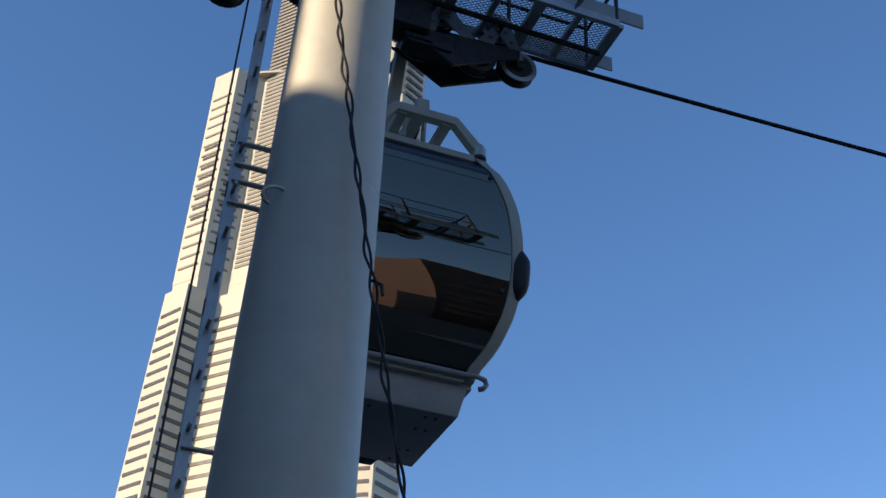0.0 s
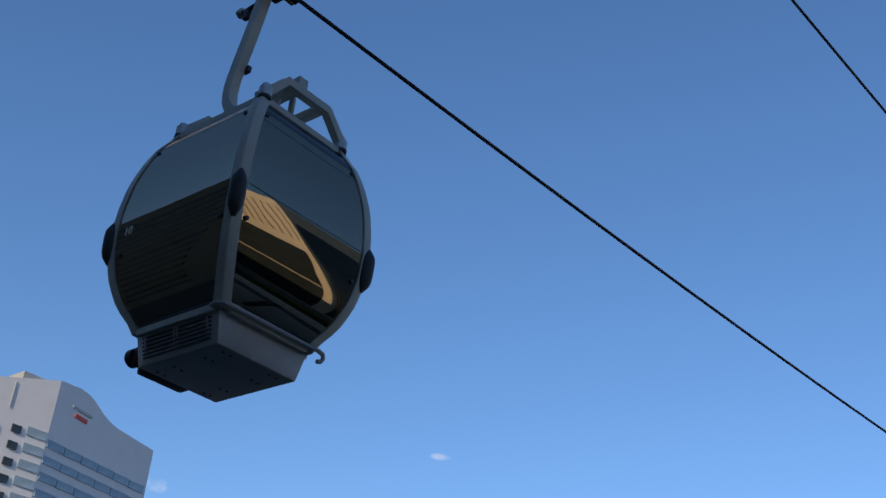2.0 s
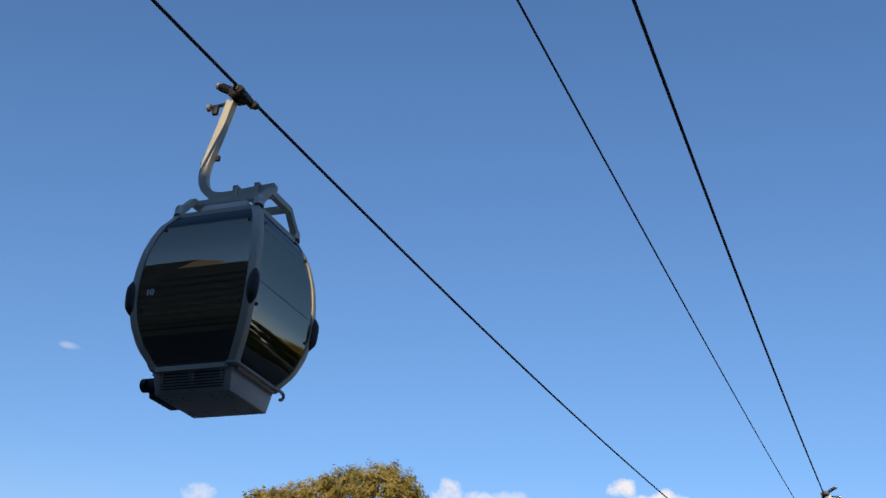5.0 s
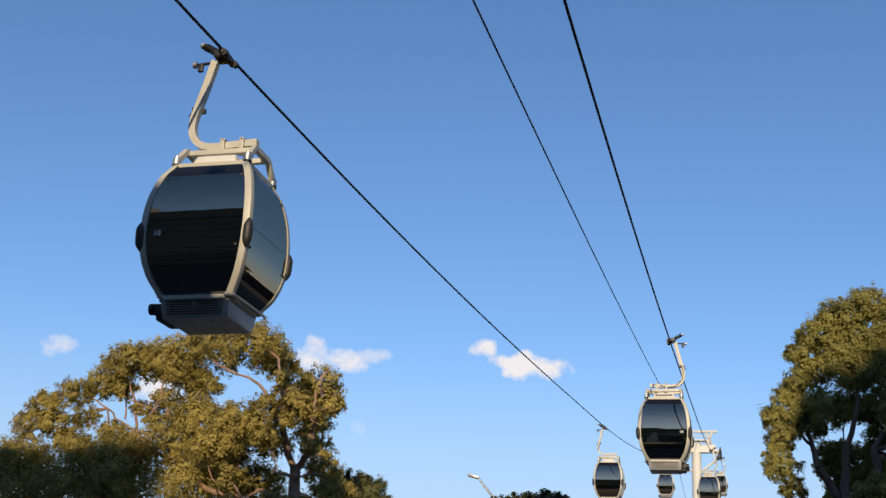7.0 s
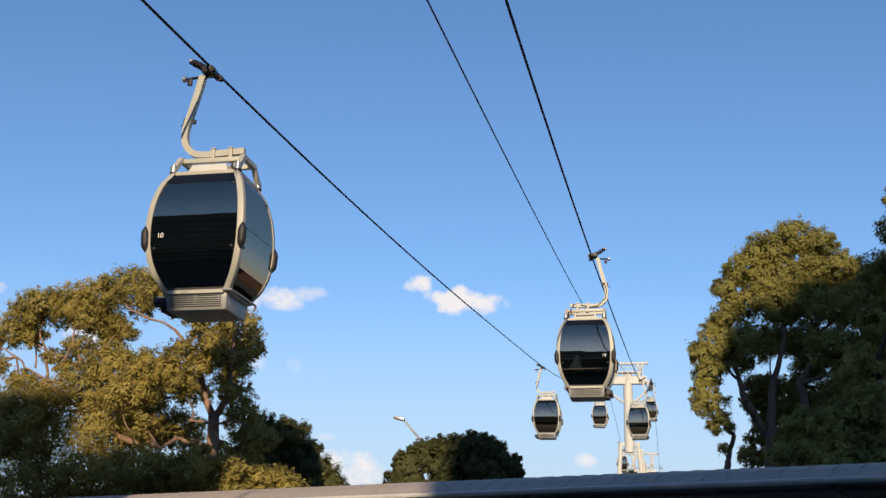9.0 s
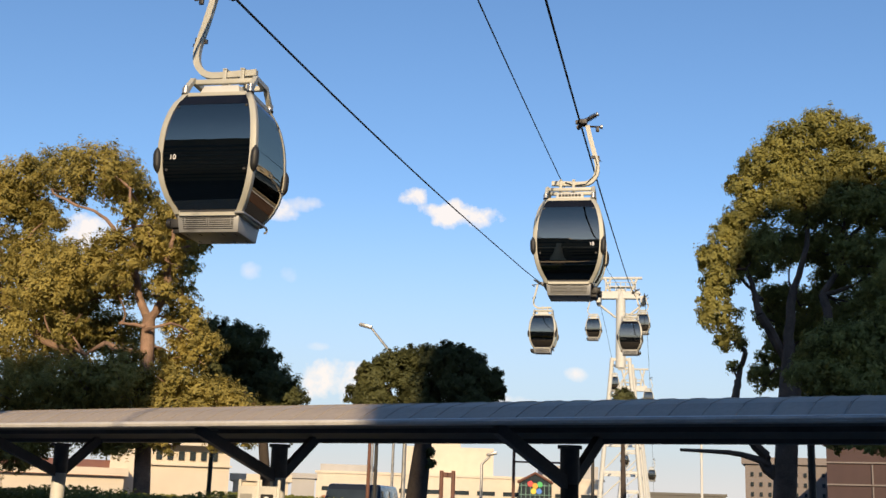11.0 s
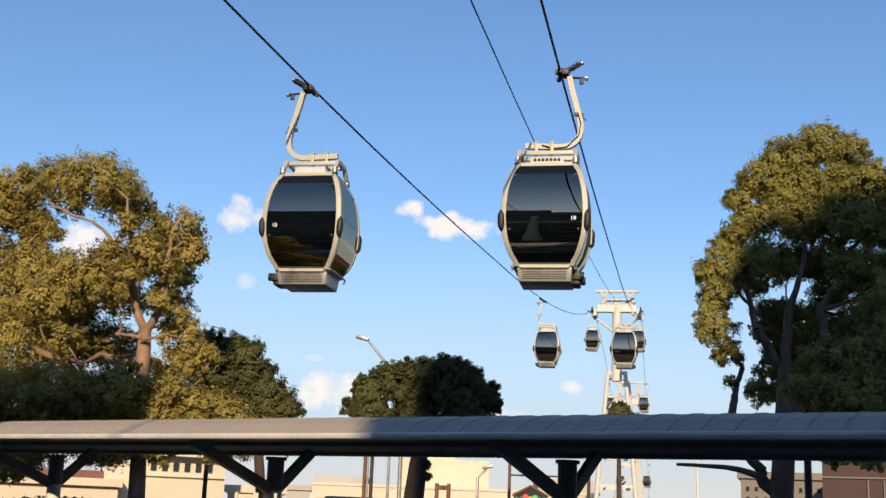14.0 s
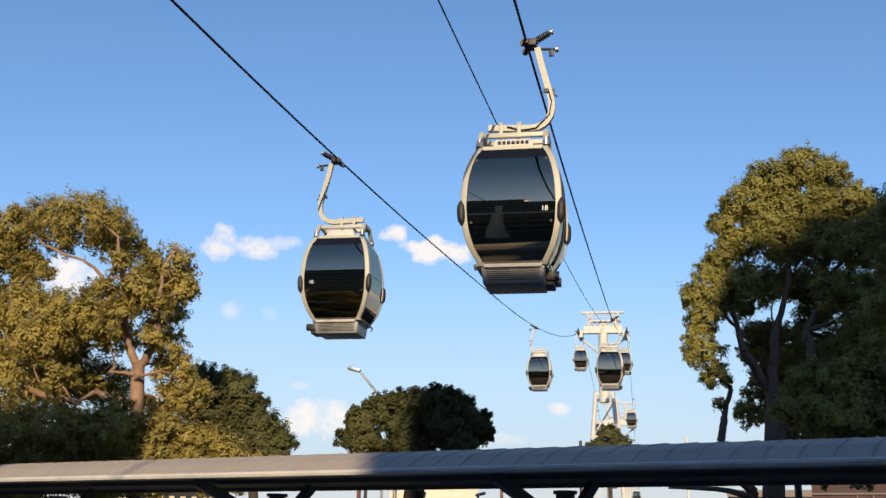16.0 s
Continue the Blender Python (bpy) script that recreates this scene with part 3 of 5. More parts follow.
        put("grab_rail", bm, DARK_STEEL, label="dark bent grab rail inside the cabin")
    # cabin number on both ends
    if number:
        z = -3.34
        hy = barrel(z)[1]
        lettering(number, 0.12, WHITE_INK, pose(OX - 0.57, -hy - 0.002, z, 90, 0, 0), g, "cabin_number", "white cabin number " + number)
        lettering(number, 0.12, WHITE_INK, pose(OX - 0.57, hy + 0.002, z, 90, 0, 180), g, "cabin_number", "white cabin number " + number)
    return g


SPACING = 54.5
Y_A, Y_B = -0.781, 48.458
V_A, V_B = 1.7725, 1.7884
gondola_a = make_gondola("10")
gondola_b = make_gondola("18")
plain = make_gondola("")
tagged(gondola_a, "silver gondola numbered 10 with dark tinted curved windows")
tagged(gondola_b, "silver gondola numbered 18 with dark tinted curved windows")
MOVERS = [(gondola_a, X_AWAY, Y_A, V_A, 0), (gondola_b, X_BACK, Y_B, -V_B, 180)]


def place_far_gondolas():
    first = True
    for k in range(1, 6):
        for x, y, v, turn in ((X_AWAY, Y_A + SPACING * k, V_A, 0), (X_BACK, Y_B + SPACING * k, -V_B, 180)):
            if first:
                ob, first = plain, False
            else:
                ob = copy_thing(plain, Matrix())
            MOVERS.append((ob, x, y, v, turn))


place_far_gondolas()


# ---- near pylon ----
def make_near_pylon():
    p = empty("ropeway_pylon", "pale grey round steel ropeway pylon with sheaves and service platform", "pylon")
    bm = bmesh.new()
    zs = [0, 2, 4, 6, 8, 10, 11.2]
    tube(bm, [(X_MID, Y_P1, z) for z in zs], [0.43 - 0.0165 * z for z in zs], 48)
    column = part("column", bm, PYLON_PAINT, p)
    bm = bmesh.new()
    for z in (5.55,):
        tube(bm, [(X_MID, Y_P1, z - 0.004), (X_MID, Y_P1, z + 0.004)], 0.3392, 48)
    part("weld_seam", bm, PYLON_PAINT, column)
    bm = bmesh.new()
    tube(bm, [(X_MID, Y_P1, 11.2), (X_MID, Y_P1, 13.2)], 0.14, 16)
    round_box(bm, (X_MID, Y_P1, 10.95), (6.4, 0.42, 0.5), 0.03)
    part("crossarm", bm, PYLON_PAINT, p, "pale grey steel crossarm")
    for x, s in ((X_AWAY, -1), (X_BACK, 1)):
        # sheave train under the crossarm
        z = rope_z(Y_P1)
        bm = bmesh.new()
        round_box(bm, (x - s * 0.12, Y_P1 + 0.55, z + 0.42), (0.34, 1.5, 1.0), 0.04)
        round_box(bm, (x - s * 0.16, -0.95, z + 0.02), (0.30, 0.62, 0.62), 0.05)
        round_box(bm, (x - s * 0.10, -0.62, z - 0.28), (0.22, 0.5, 0.22), 0.04)
        round_box(bm, (x - s * 0.22, -1.4, z + 0.62), (0.12, 3.2, 0.14), 0.02, Matrix.Rotation(radians(2), 3, "X"))
        for k in range(5):
            disc(bm, (x - s * 0.2, -0.85 + 0.06 * k, z - 0.33), (1, 0, 0), 0.03, 0.06, 8)
        train = part("sheave_frame", bm, DARK_STEEL, p, "dark greased sheave rocker frame")
        # wheels carry the rope from below and hold it from above by turns
        wheels = [(0.38, -1), (0.15, 1), (-0.06, -1), (-0.50, 1), (-0.66, -1), (-1.2, 1), (-1.6, -1), (-2.2, 1), (-2.6, -1)]
        for y, up in wheels:
            zz = rope_z(y) + up * 0.215
            bm = bmesh.new()
            tube(bm, [(x - 0.05, y, zz), (x - 0.03, y, zz), (x + 0.03, y, zz), (x + 0.05, y, zz)], [0.205, 0.175, 0.175, 0.205], 28)
            sh = part("sheave", bm, RUBBER, p, "black rubber lined sheave wheel")
            bm = bmesh.new()
            for sx in (-1, 1):
                ring = []
                for rr, dx in ((0.20, 0.052), (0.20, 0.062), (0.155, 0.066), (0.145, 0.054)):
                    ring.append([bm.verts.new((x + sx * dx, y + rr * math.cos(a * math.pi / 14), zz + rr * math.sin(a * math.pi / 14))) for a in range(28)])
                for q, r in zip(ring, ring[1:]):
                    for a in range(28):
                        bm.faces.new((q[a], q[(a + 1) % 28], r[(a + 1) % 28], r[a]))
            part("sheave_rim", bm, GALV, sh, "bright steel rim")
            bm = bmesh.new()
            tube(bm, [(x - 0.10, y, zz), (x - 0.06, y, zz), (x + 0.06, y, zz), (x + 0.10, y, zz)], [0.045, 0.065, 0.065, 0.045], 12)
            part("hub", bm, DARK_STEEL, sh)
        # rocker plates between neighbouring wheels
        for (ya, ua), (yb, ub) in zip(wheels, wheels[1:]):
            za, zb = rope_z(ya) + ua * 0.2, rope_z(yb) + ub * 0.2
            bm = bmesh.new()
            for sx in (-1, 1):
                a, q = Vector((x + sx * 0.11, ya, za)), Vector((x + sx * 0.11, yb, zb))
                n = Vector((0, -(q - a).z, (q - a).y)).normalized()
                extrude_outline(bm, [a + n * 0.035, a - n * 0.035, q - n * 0.10, q + n * 0.10], (sx * 0.018, 0, 0))
                for k in (0.2, 0.5, 0.8):
                    disc(bm, a.lerp(q, k) + Vector((sx * 0.02, 0, 0)), (1, 0, 0), 0.02, 0.03, 8)
            part("rocker_plate", bm, GREY_PAINT, train, "grey steel rocker plate", False)
        bm = bmesh.new()
        for sx in (-1, 1):
            a = x + sx * 0.15
            extrude_outline(bm, [(a, -0.9, z - 0.20), (a, -0.35, z - 0.52), (a, 0.34, z - 0.18), (a, 0.34, z - 0.08), (a, -0.1, z - 0.10)], (sx * 0.03, 0, 0))
        part("rocker_arm", bm, DARK_STEEL, train, "dark wedge shaped rocker arm", False)
        # service platform beside the sheaves
        bm = bmesh.new()
        zp, x0, x1, y0, y1 = z + 0.22, x - s * 0.30 - 0.34, x - s * 0.30 + 0.34, -3.4, 1.22
        for xx in (x0, x1):
            box(bm, (xx, (y0 + y1) / 2, zp), (0.05, y1 - y0, 0.09))
        for i in range(12):
            y = y0 + (y1 - y0) * i / 11
            box(bm, ((x0 + x1) / 2, y, zp - 0.01), (x1 - x0, 0.11 if i % 2 else 0.06, 0.05))
        deck = part("platform", bm, GALV, p, "galvanised mesh service platform")
        bm = bmesh.new()
        n = 84
        for i in range(n):
            y = y0 + (y1 - y0) * (i + 0.5) / n
            for m in (-1, 1):
                pts = []
                for k in range(17):
                    pts.append((x0 + (x1 - x0) * k / 16, y + m * (0.024 if k % 2 else -0.024), zp + 0.025))
                tube(bm, pts, 0.006, 4)
        part("grating", bm, DARK_STEEL, deck, smooth=False)
        bm = bmesh.new()
        for xx in (x0, x1):
            for y in (y0, -1.5, 0.3, y1 - 0.02):
                tube(bm, [(xx, y, zp), (xx, y, zp + 1.05)], 0.022, 8)
            for h in (0.55, 1.05):
                tube(bm, [(xx, y0, zp + h), (xx, y1, zp + h)], 0.02, 8)
        for h in (0.0, 0.55, 1.05):
            tube(bm, [(x0, y1, zp + h), (x1, y1, zp + h)], 0.02, 8)
        tube(bm, [(x1, y1 - 0.5, zp), (x1, y1, zp + 1.05)], 0.03, 8)
        part("handrail", bm, DARK_STEEL, deck)
        for xx in (x0, x1):
            bm = bmesh.new()
            box(bm, (xx, 0.85, zp + 0.14), (0.02, 1.3, 0.18))
            part("toe_board", bm, GREY_PAINT, deck)
        bm = bmesh.new()
        tube(bm, [((x0 + x1) / 2, y1 - 0.05, z + 0.10), ((x0 + x1) / 2, y0, z + 0.10)], 0.03, 6)
        box(bm, ((x0 + x1) / 2, -1.0, zp + 0.55), (0.5, 0.9, 0.06))
        part("platform_strut", bm, DARK_STEEL, deck)
    # ladder rail, clamps and safety line on the column's back
    bm = bmesh.new()
    lx, ly = X_MID - 0.16, Y_P1 - 0.50
    tube(bm, [(lx, ly, 0.4), (lx, ly, 11.0)], 1.0, flat=(0.055, 0.03))
    ladder = part("climbing_rail", bm, GALV, p, "grey climbing rail with short rungs")
    for i in range(34):
        bm = bmesh.new()
        z = 0.7 + 0.3 * i
        tube(bm, [(lx - 0.16, ly, z), (lx + 0.16, ly, z)], 0.012, 6)
        part("rung", bm, GALV, ladder)
    for z in (2.1, 3.9, 5.42, 5.58, 5.70, 5.86, 8.0, 9.6):
        bm = bmesh.new()
        box(bm, (lx + 0.06, ly + 0.10, z), (0.04, 0.24, 0.012))
        disc(bm, (lx + 0.10, ly + 0.20, z), (0, 0, 1), 0.026, 0.06, 10)
        clamp = part("rail_clamp", bm, PYLON_PAINT, ladder)
        bm = bmesh.new()
        disc(bm, (lx + 0.10, ly + 0.20, z - 0.045), (0, 0, 1), 0.028, 0.03, 10)
        part("clamp_bolt", bm, RUBBER, clamp)
    for i in range(22):
        bm = bmesh.new()
        box(bm, (lx, ly - 0.032, 2.35 + 0.4 * i), (0.018, 0.008, 0.10))
        part("rail_slot", bm, RUBBER, ladder, "", False)
    bm = bmesh.new()
    tube(bm, [(lx + 0.1, ly - 0.13, 0.5), (lx + 0.1, ly - 0.13, 11.0)], 0.007, 5)
    part("safety_line", bm, DARK_STEEL, ladder)
    bm = bmesh.new()
    c = Vector((X_MID + 0.20, Y_P1 - 0.30, 5.33))
    tube(bm, [c + Vector((0.02 * math.sin(a), 0.07 * math.cos(a), 0.05 * math.sin(a))) for a in [i * 0.55 for i in range(9)]], 0.012, 6)
    part("lifting_eye", bm, GALV, column)
    # two twisted cables with clips down the front
    bm = bmesh.new()
    a, b = Vector((-4.25, -2.34, 8.0)), Vector((-4.25, -1.10, 2.2))
    for ph in (0, 2.0):
        pts = []
        for i in range(260):
            k = i / 259
            q = a.lerp(b, k) + Vector((0, -0.05 * math.sin(k * math.pi), 0))
            w = 0.011 + 0.006 * math.sin(23 * k + ph) + 0.004 * math.sin(61 * k)
            pts.append(q + Vector((w * math.cos(k * 75 + ph * 1.6), w * 1.2 * math.sin(k * 75 + ph * 1.6), 0)))
        tube(bm, pts, 0.0085, 6)
    for k in (0.12, 0.2, 0.55, 0.8):
        q = a.lerp(b, k) + Vector((0, -0.05 * math.sin(k * math.pi), 0))
        tube(bm, [q, q + Vector((0.02, 0.05, -0.03)), q + Vector((0.02, 0.06, -0.09))], 0.011, 6)
    part("twisted_cable", bm, RUBBER, p, "black twisted light cable")


make_near_pylon()


# ---- far pylons ----
def make_far_pylon(y, top, scale_head=1.0):
    p = empty("ropeway_pylon", "white steel ropeway pylon on splayed lattice legs, far off", "pylon")
    X_MID = -4.56 + DRIFT * y
    head = rope_z(y)
    bm = bmesh.new()
    fork = head * 0.72
    tube(bm, [(X_MID, y, fork - 1), (X_MID, y, top - 1.6)], [0.62, 0.55], 16)
    part("column", bm, WHITE_PAINT, p)
    for sx in (-1, 1):
        bm = bmesh.new()
        tube(bm, [(X_MID + sx * 1.0, y, fork + 0.2), (X_MID + sx * 2.7, y, 0)], [0.24, 0.30], 12)
        tube(bm, [(X_MID + sx * 1.3, y + 4, fork - 0.4), (X_MID + sx * 3.0, y + 6, 0)], [0.20, 0.26], 12)
        part("leg", bm, WHITE_PAINT, p)
    for k in (0.0, 0.26, 0.50, 0.68, 0.84):
        w = 1.0 + 1.7 * k
        z = fork * (1 - k)
        for dy, size in ((0, (2 * w + 0.4, 0.3, 0.32)), (4.4, (2 * w + 0.9, 0.3, 0.3))):
            bm = bmesh.new()
            box(bm, (X_MID, y + dy, z - dy * 0.045), size)
            part("cross_beam", bm, WHITE_PAINT, p, "", False)
        if k:
            bm = bmesh.new()
            tube(bm, [(X_MID - w, y, z), (X_MID + w * 0.7, y, z + fork * 0.2)], 0.10, 6)
            part("cross_brace", bm, WHITE_PAINT, p)
    bm = bmesh.new()
    box(bm, (X_MID, y, head + 0.2), (4.6, 0.9, 0.9))
    for sx in (-1, 1):
        tube(bm, [(X_MID + sx * 1.2, y, head + 0.5), (X_MID + sx * 1.9, y, top - 0.3)], 0.16, 8)
        tube(bm, [(X_MID + sx * 1.9, y, head + 0.6), (X_MID + sx * 1.2, y, top - 0.3)], 0.12, 8)
        box(bm, (X_MID + sx * 2.6, y, head - 0.5), (0.5, 3.0, 0.8))
        tube(bm, [(X_MID + sx * 0.6, y, head - 2.5), (X_MID + sx * 2.6, y, head - 0.9)], 0.14, 8)
    tube(bm, [(X_MID - 2.55, y, top - 0.2), (X_MID + 2.55, y, top - 0.2)], 0.17, 8)
    box(bm, (X_MID, y, head + 1.2), (2.6, 1.2, 0.12))
    for k in range(7):
        x = X_MID - 1.8 + 0.6 * k
        tube(bm, [(x, y - 0.6, head + 0.6), (x, y - 0.6, head + 1.7)], 0.05, 5)
    tube(bm, [(X_MID - 1.9, y - 0.6, head + 1.7), (X_MID + 1.9, y - 0.6, head + 1.7)], 0.05, 5)
    part("head_frame", bm, WHITE_PAINT, p, "white portal head with platform rails")
    for sx in (-1, 1):
        bm = bmesh.new()
        x = X_MID + sx * 2.845
        for k in range(8):
            disc(bm, (x, y - 2.4 + 0.68 * k, head - 0.25), (1, 0, 0), 0.26, 0.14, 12)
        box(bm, (x, y, head - 0.4), (0.3, 5.0, 0.25))
        part("sheaves", bm, DARK_STEEL, p, "dark sheave train")


make_far_pylon(Y_P2, 29.5)
make_far_pylon(Y_P3, 25.5)


# ---- covered walkway ----
P2 = Vector((-3.470, 11.952, 0))
ALONG = Vector((math.cos(-0.3706), math.sin(-0.3706), 0))
BACK = Vector((-ALONG.y, ALONG.x, 0))
STEP = 3.20


def at_canopy(s, b, z):
    return P2 + ALONG * s + BACK * b + Vector((0, 0, z))


def arch(b):
    """Height of the roof skin across the walkway; b runs from the front edge to the back one."""
    k = (b + 1.15) / 2.5
    return 2.675 + 0.220 * math.sin(math.pi * min(1, max(0, k)) ** 0.75)


def make_canopy():
    c = empty("walkway_canopy", "long dark metal walkway canopy with curved seamed roof on Y-shaped posts", "canopy")
    s0, s1, n = -11.0, 13.0, 96
    w = (s1 - s0) / n
    bm = bmesh.new()
    prof = [-1.15 + 2.5 * i / 9 for i in range(10)]
    for sgn, z in ((1, 0.0), (-1, -0.045)):
        rows = [[bm.verts.new((s, b, arch(b) + z)) for b in prof] for s in (0.004, w - 0.004)]
        for i in range(9):
            f = (rows[0][i], rows[0][i + 1], rows[1][i + 1], rows[1][i])
            bm.faces.new(f if sgn < 0 else f[::-1])
    # standing seam at one side
    rows = [[bm.verts.new((s, b, arch(b) + h)) for b in prof] for s, h in ((0.004, 0), (0.004, 0.006), (0.014, 0.006), (0.014, 0))]
    for a, b in zip(rows, rows[1:]):
        for i in range(9):
            bm.faces.new((a[i], a[i + 1], b[i + 1], b[i]))
    panel = mesh_from(bm, "roof_panel")
    panel.materials.append(CANOPY_METAL)
    turn = Matrix((ALONG, BACK, Vector((0, 0, 1)))).transposed().to_4x4()
    for i in range(n):
        piece("roof_panel", panel, Matrix.Translation(at_canopy(s0 + w * i, 0, 0)) @ turn, c)
    rot = turn.to_3x3()
    bm = bmesh.new()
    round_box(bm, at_canopy((s0 + s1) / 2, -1.19, 2.655), (s1 - s0, 0.10, 0.055), 0.03, rot)
    part("gutter", bm, GUTTER, c, "pale metal front gutter")
    bm = bmesh.new()
    round_box(bm, at_canopy((s0 + s1) / 2, 1.38, 2.68), (s1 - s0, 0.08, 0.05), 0.02, rot)
    part("gutter", bm, CANOPY_DARK, c)
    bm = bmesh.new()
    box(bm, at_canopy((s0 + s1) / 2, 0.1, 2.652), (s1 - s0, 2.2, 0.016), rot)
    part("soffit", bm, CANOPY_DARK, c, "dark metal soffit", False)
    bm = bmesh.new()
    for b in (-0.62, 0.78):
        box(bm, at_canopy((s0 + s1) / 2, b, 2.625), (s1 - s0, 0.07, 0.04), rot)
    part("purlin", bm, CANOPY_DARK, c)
    for k in range(-3, 5):
        s = k * STEP
        if not s0 < s < s1:
            continue
        bm = bmesh.new()
        tube(bm, [at_canopy(s, 0, 0), at_canopy(s, 0, 2.21)], 0.078, 20)
        # Posts from k = 1 on have their shade put into a dark colour.
        post = part("post", bm, SIGN_WHITE if k < 1 else POLE_DARK, c, "round steel post")
        bm = bmesh.new()
        tube(bm, [at_canopy(s, 0, 2.21), at_canopy(s, 0, 2.515)], 0.083, 20)
        tube(bm, [at_canopy(s, 0, 2.51), at_canopy(s, 0, 2.54)], 0.105, 20)
        part("post_head", bm, CANOPY_DARK, post)
        for ds, db, zt in ((-0.14, -1.06, 2.62), (0.06, 0.48, 2.62)):
            bm = bmesh.new()
            tube(bm, [at_canopy(s, 0, 2.20), at_canopy(s + ds, db, zt)], 1.0, flat=(0.033, 0.05))
            part("brace", bm, CANOPY_DARK, post, "dark steel brace")
        bm = bmesh.new()
        box(bm, at_canopy(s, -0.083, 1.62), (0.07, 0.006, 0.05), rot)
        part("sticker", bm, surface("yellow_sticker", (0.7, 0.55, 0.1), 0.5, 0, 5, 0.1, 0) if "yellow_sticker" not in bpy.data.materials else bpy.data.materials["yellow_sticker"], post)
    bm = bmesh.new()
    round_box(bm, at_canopy(-0.2, -0.86, 2.63), (0.26, 0.05, 0.03), 0.01, rot)
    part("lamp_fitting", bm, GALV, c)


make_canopy()


def make_bounce_pavement():
    # Unseen pale slab, added to bounce sunlight up under the canopy.
    bm = bmesh.new()
    rot = Matrix((ALONG, BACK, Vector((0, 0, 1)))).transposed().to_3x3()
    round_box(bm, at_canopy(1, 0.3, 0.06), (30, 5.6, 0.12), 0.02, rot)
    tagged(part("pavement", bm, PAVING, None, "unseen pale concrete slab added to bounce sun onto the soffit", False), category="pavement", kind="structure")


make_bounce_pavement()


def make_bus_sign():
    s = empty("bus_stop_sign", "white two-panel bus stop sign with stop number and faded sheets", "sign")
    rot = Matrix((ALONG, BACK, Vector((0, 0, 1)))).transposed().to_3x3()
    turn = rot.to_4x4()
    base = at_canopy(0.085, -0.375, 0)
    for ds, num in ((-0.13, ""), (0.13, "9")):
        bm = bmesh.new()
        round_box(bm, base + ALONG * ds + Vector((0, 0, 1.23)), (0.22, 0.06, 1.78), 0.01, rot)
        pan = part("panel", bm, SIGN_WHITE, s)
        bm = bmesh.new()
        for e in (-0.115, 0.115):
            tube(bm, [base + ALONG * (ds + e), base + ALONG * (ds + e) + Vector((0, 0, 2.18))], 0.016, 8)
        part("upright", bm, SIGN_WHITE, pan)
        bm = bmesh.new()
        box(bm, base + ALONG * ds - BACK * 0.033 + Vector((0, 0, 1.38)), (0.17, 0.006, 0.72), rot)
        part("timetable", bm, SIGN_GREY, pan, "grey unreadable timetable sheet")
        bm = bmesh.new()
        box(bm, base + ALONG * ds - BACK * 0.033 + Vector((0, 0, 1.95)), (0.15, 0.006, 0.19), rot)
        part("number_plate", bm, POLE_DARK if num else SIGN_GREY, pan)
        if num:
            lettering(num, 0.19, WHITE_INK, Matrix.Translation(base + ALONG * ds - BACK * 0.039 + Vector((0, 0, 1.95))) @ turn @ pose(0, 0, 0, 90), s, "stop_number", "white stop number 9")
        else:
            bm = bmesh.new()
            box(bm, base + ALONG * ds - BACK * 0.038 + Vector((0, 0, 1.96)), (0.035, 0.004, 0.055), rot)
            part("red_mark", bm, SIGN_RED, pan)
    bm = bmesh.new()
    round_box(bm, base + Vector((0, 0, 0.17)), (0.55, 0.3, 0.34), 0.03, rot)
    part("base", bm, PALE_CONCRETE, s)


make_bus_sign()


# ---- trees ----
def leaf_mesh(name, p, nrm, size, rng, narrow=0.42):
    """Each leaf is a bent pair of triangles at p, facing nrm."""
    n = len(p)
    nrm = nrm / np.linalg.norm(nrm, axis=1, keepdims=True)
    t = np.cross(nrm, rng.normal(size=(n, 3)))
    t /= np.linalg.norm(t, axis=1, keepdims=True)
    b = np.cross(nrm, t)
    s = size * rng.uniform(0.6, 1.35, (n, 1))
    v = np.stack([p - t * s, p + b * s * narrow + nrm * s * 0.12, p + t * s, p - b * s * narrow + nrm * s * 0.12], 1).reshape(-1, 3)
    i = np.arange(n)[:, None] * 4
    tri = np.concatenate([i + np.array([[0, 1, 2]]), i + np.array([[0, 2, 3]])], 1).reshape(-1)
    m = bpy.data.meshes.new(name)
    m.vertices.add(len(v))
    m.vertices.foreach_set("co", v.ravel())
    m.loops.add(len(tri))
    m.loops.foreach_set("vertex_index", tri)
    m.polygons.add(len(tri) // 3)
    m.polygons.foreach_set("loop_start", np.arange(0, len(tri), 3))
    m.update(calc_edges=True)
    m.validate()
    return m


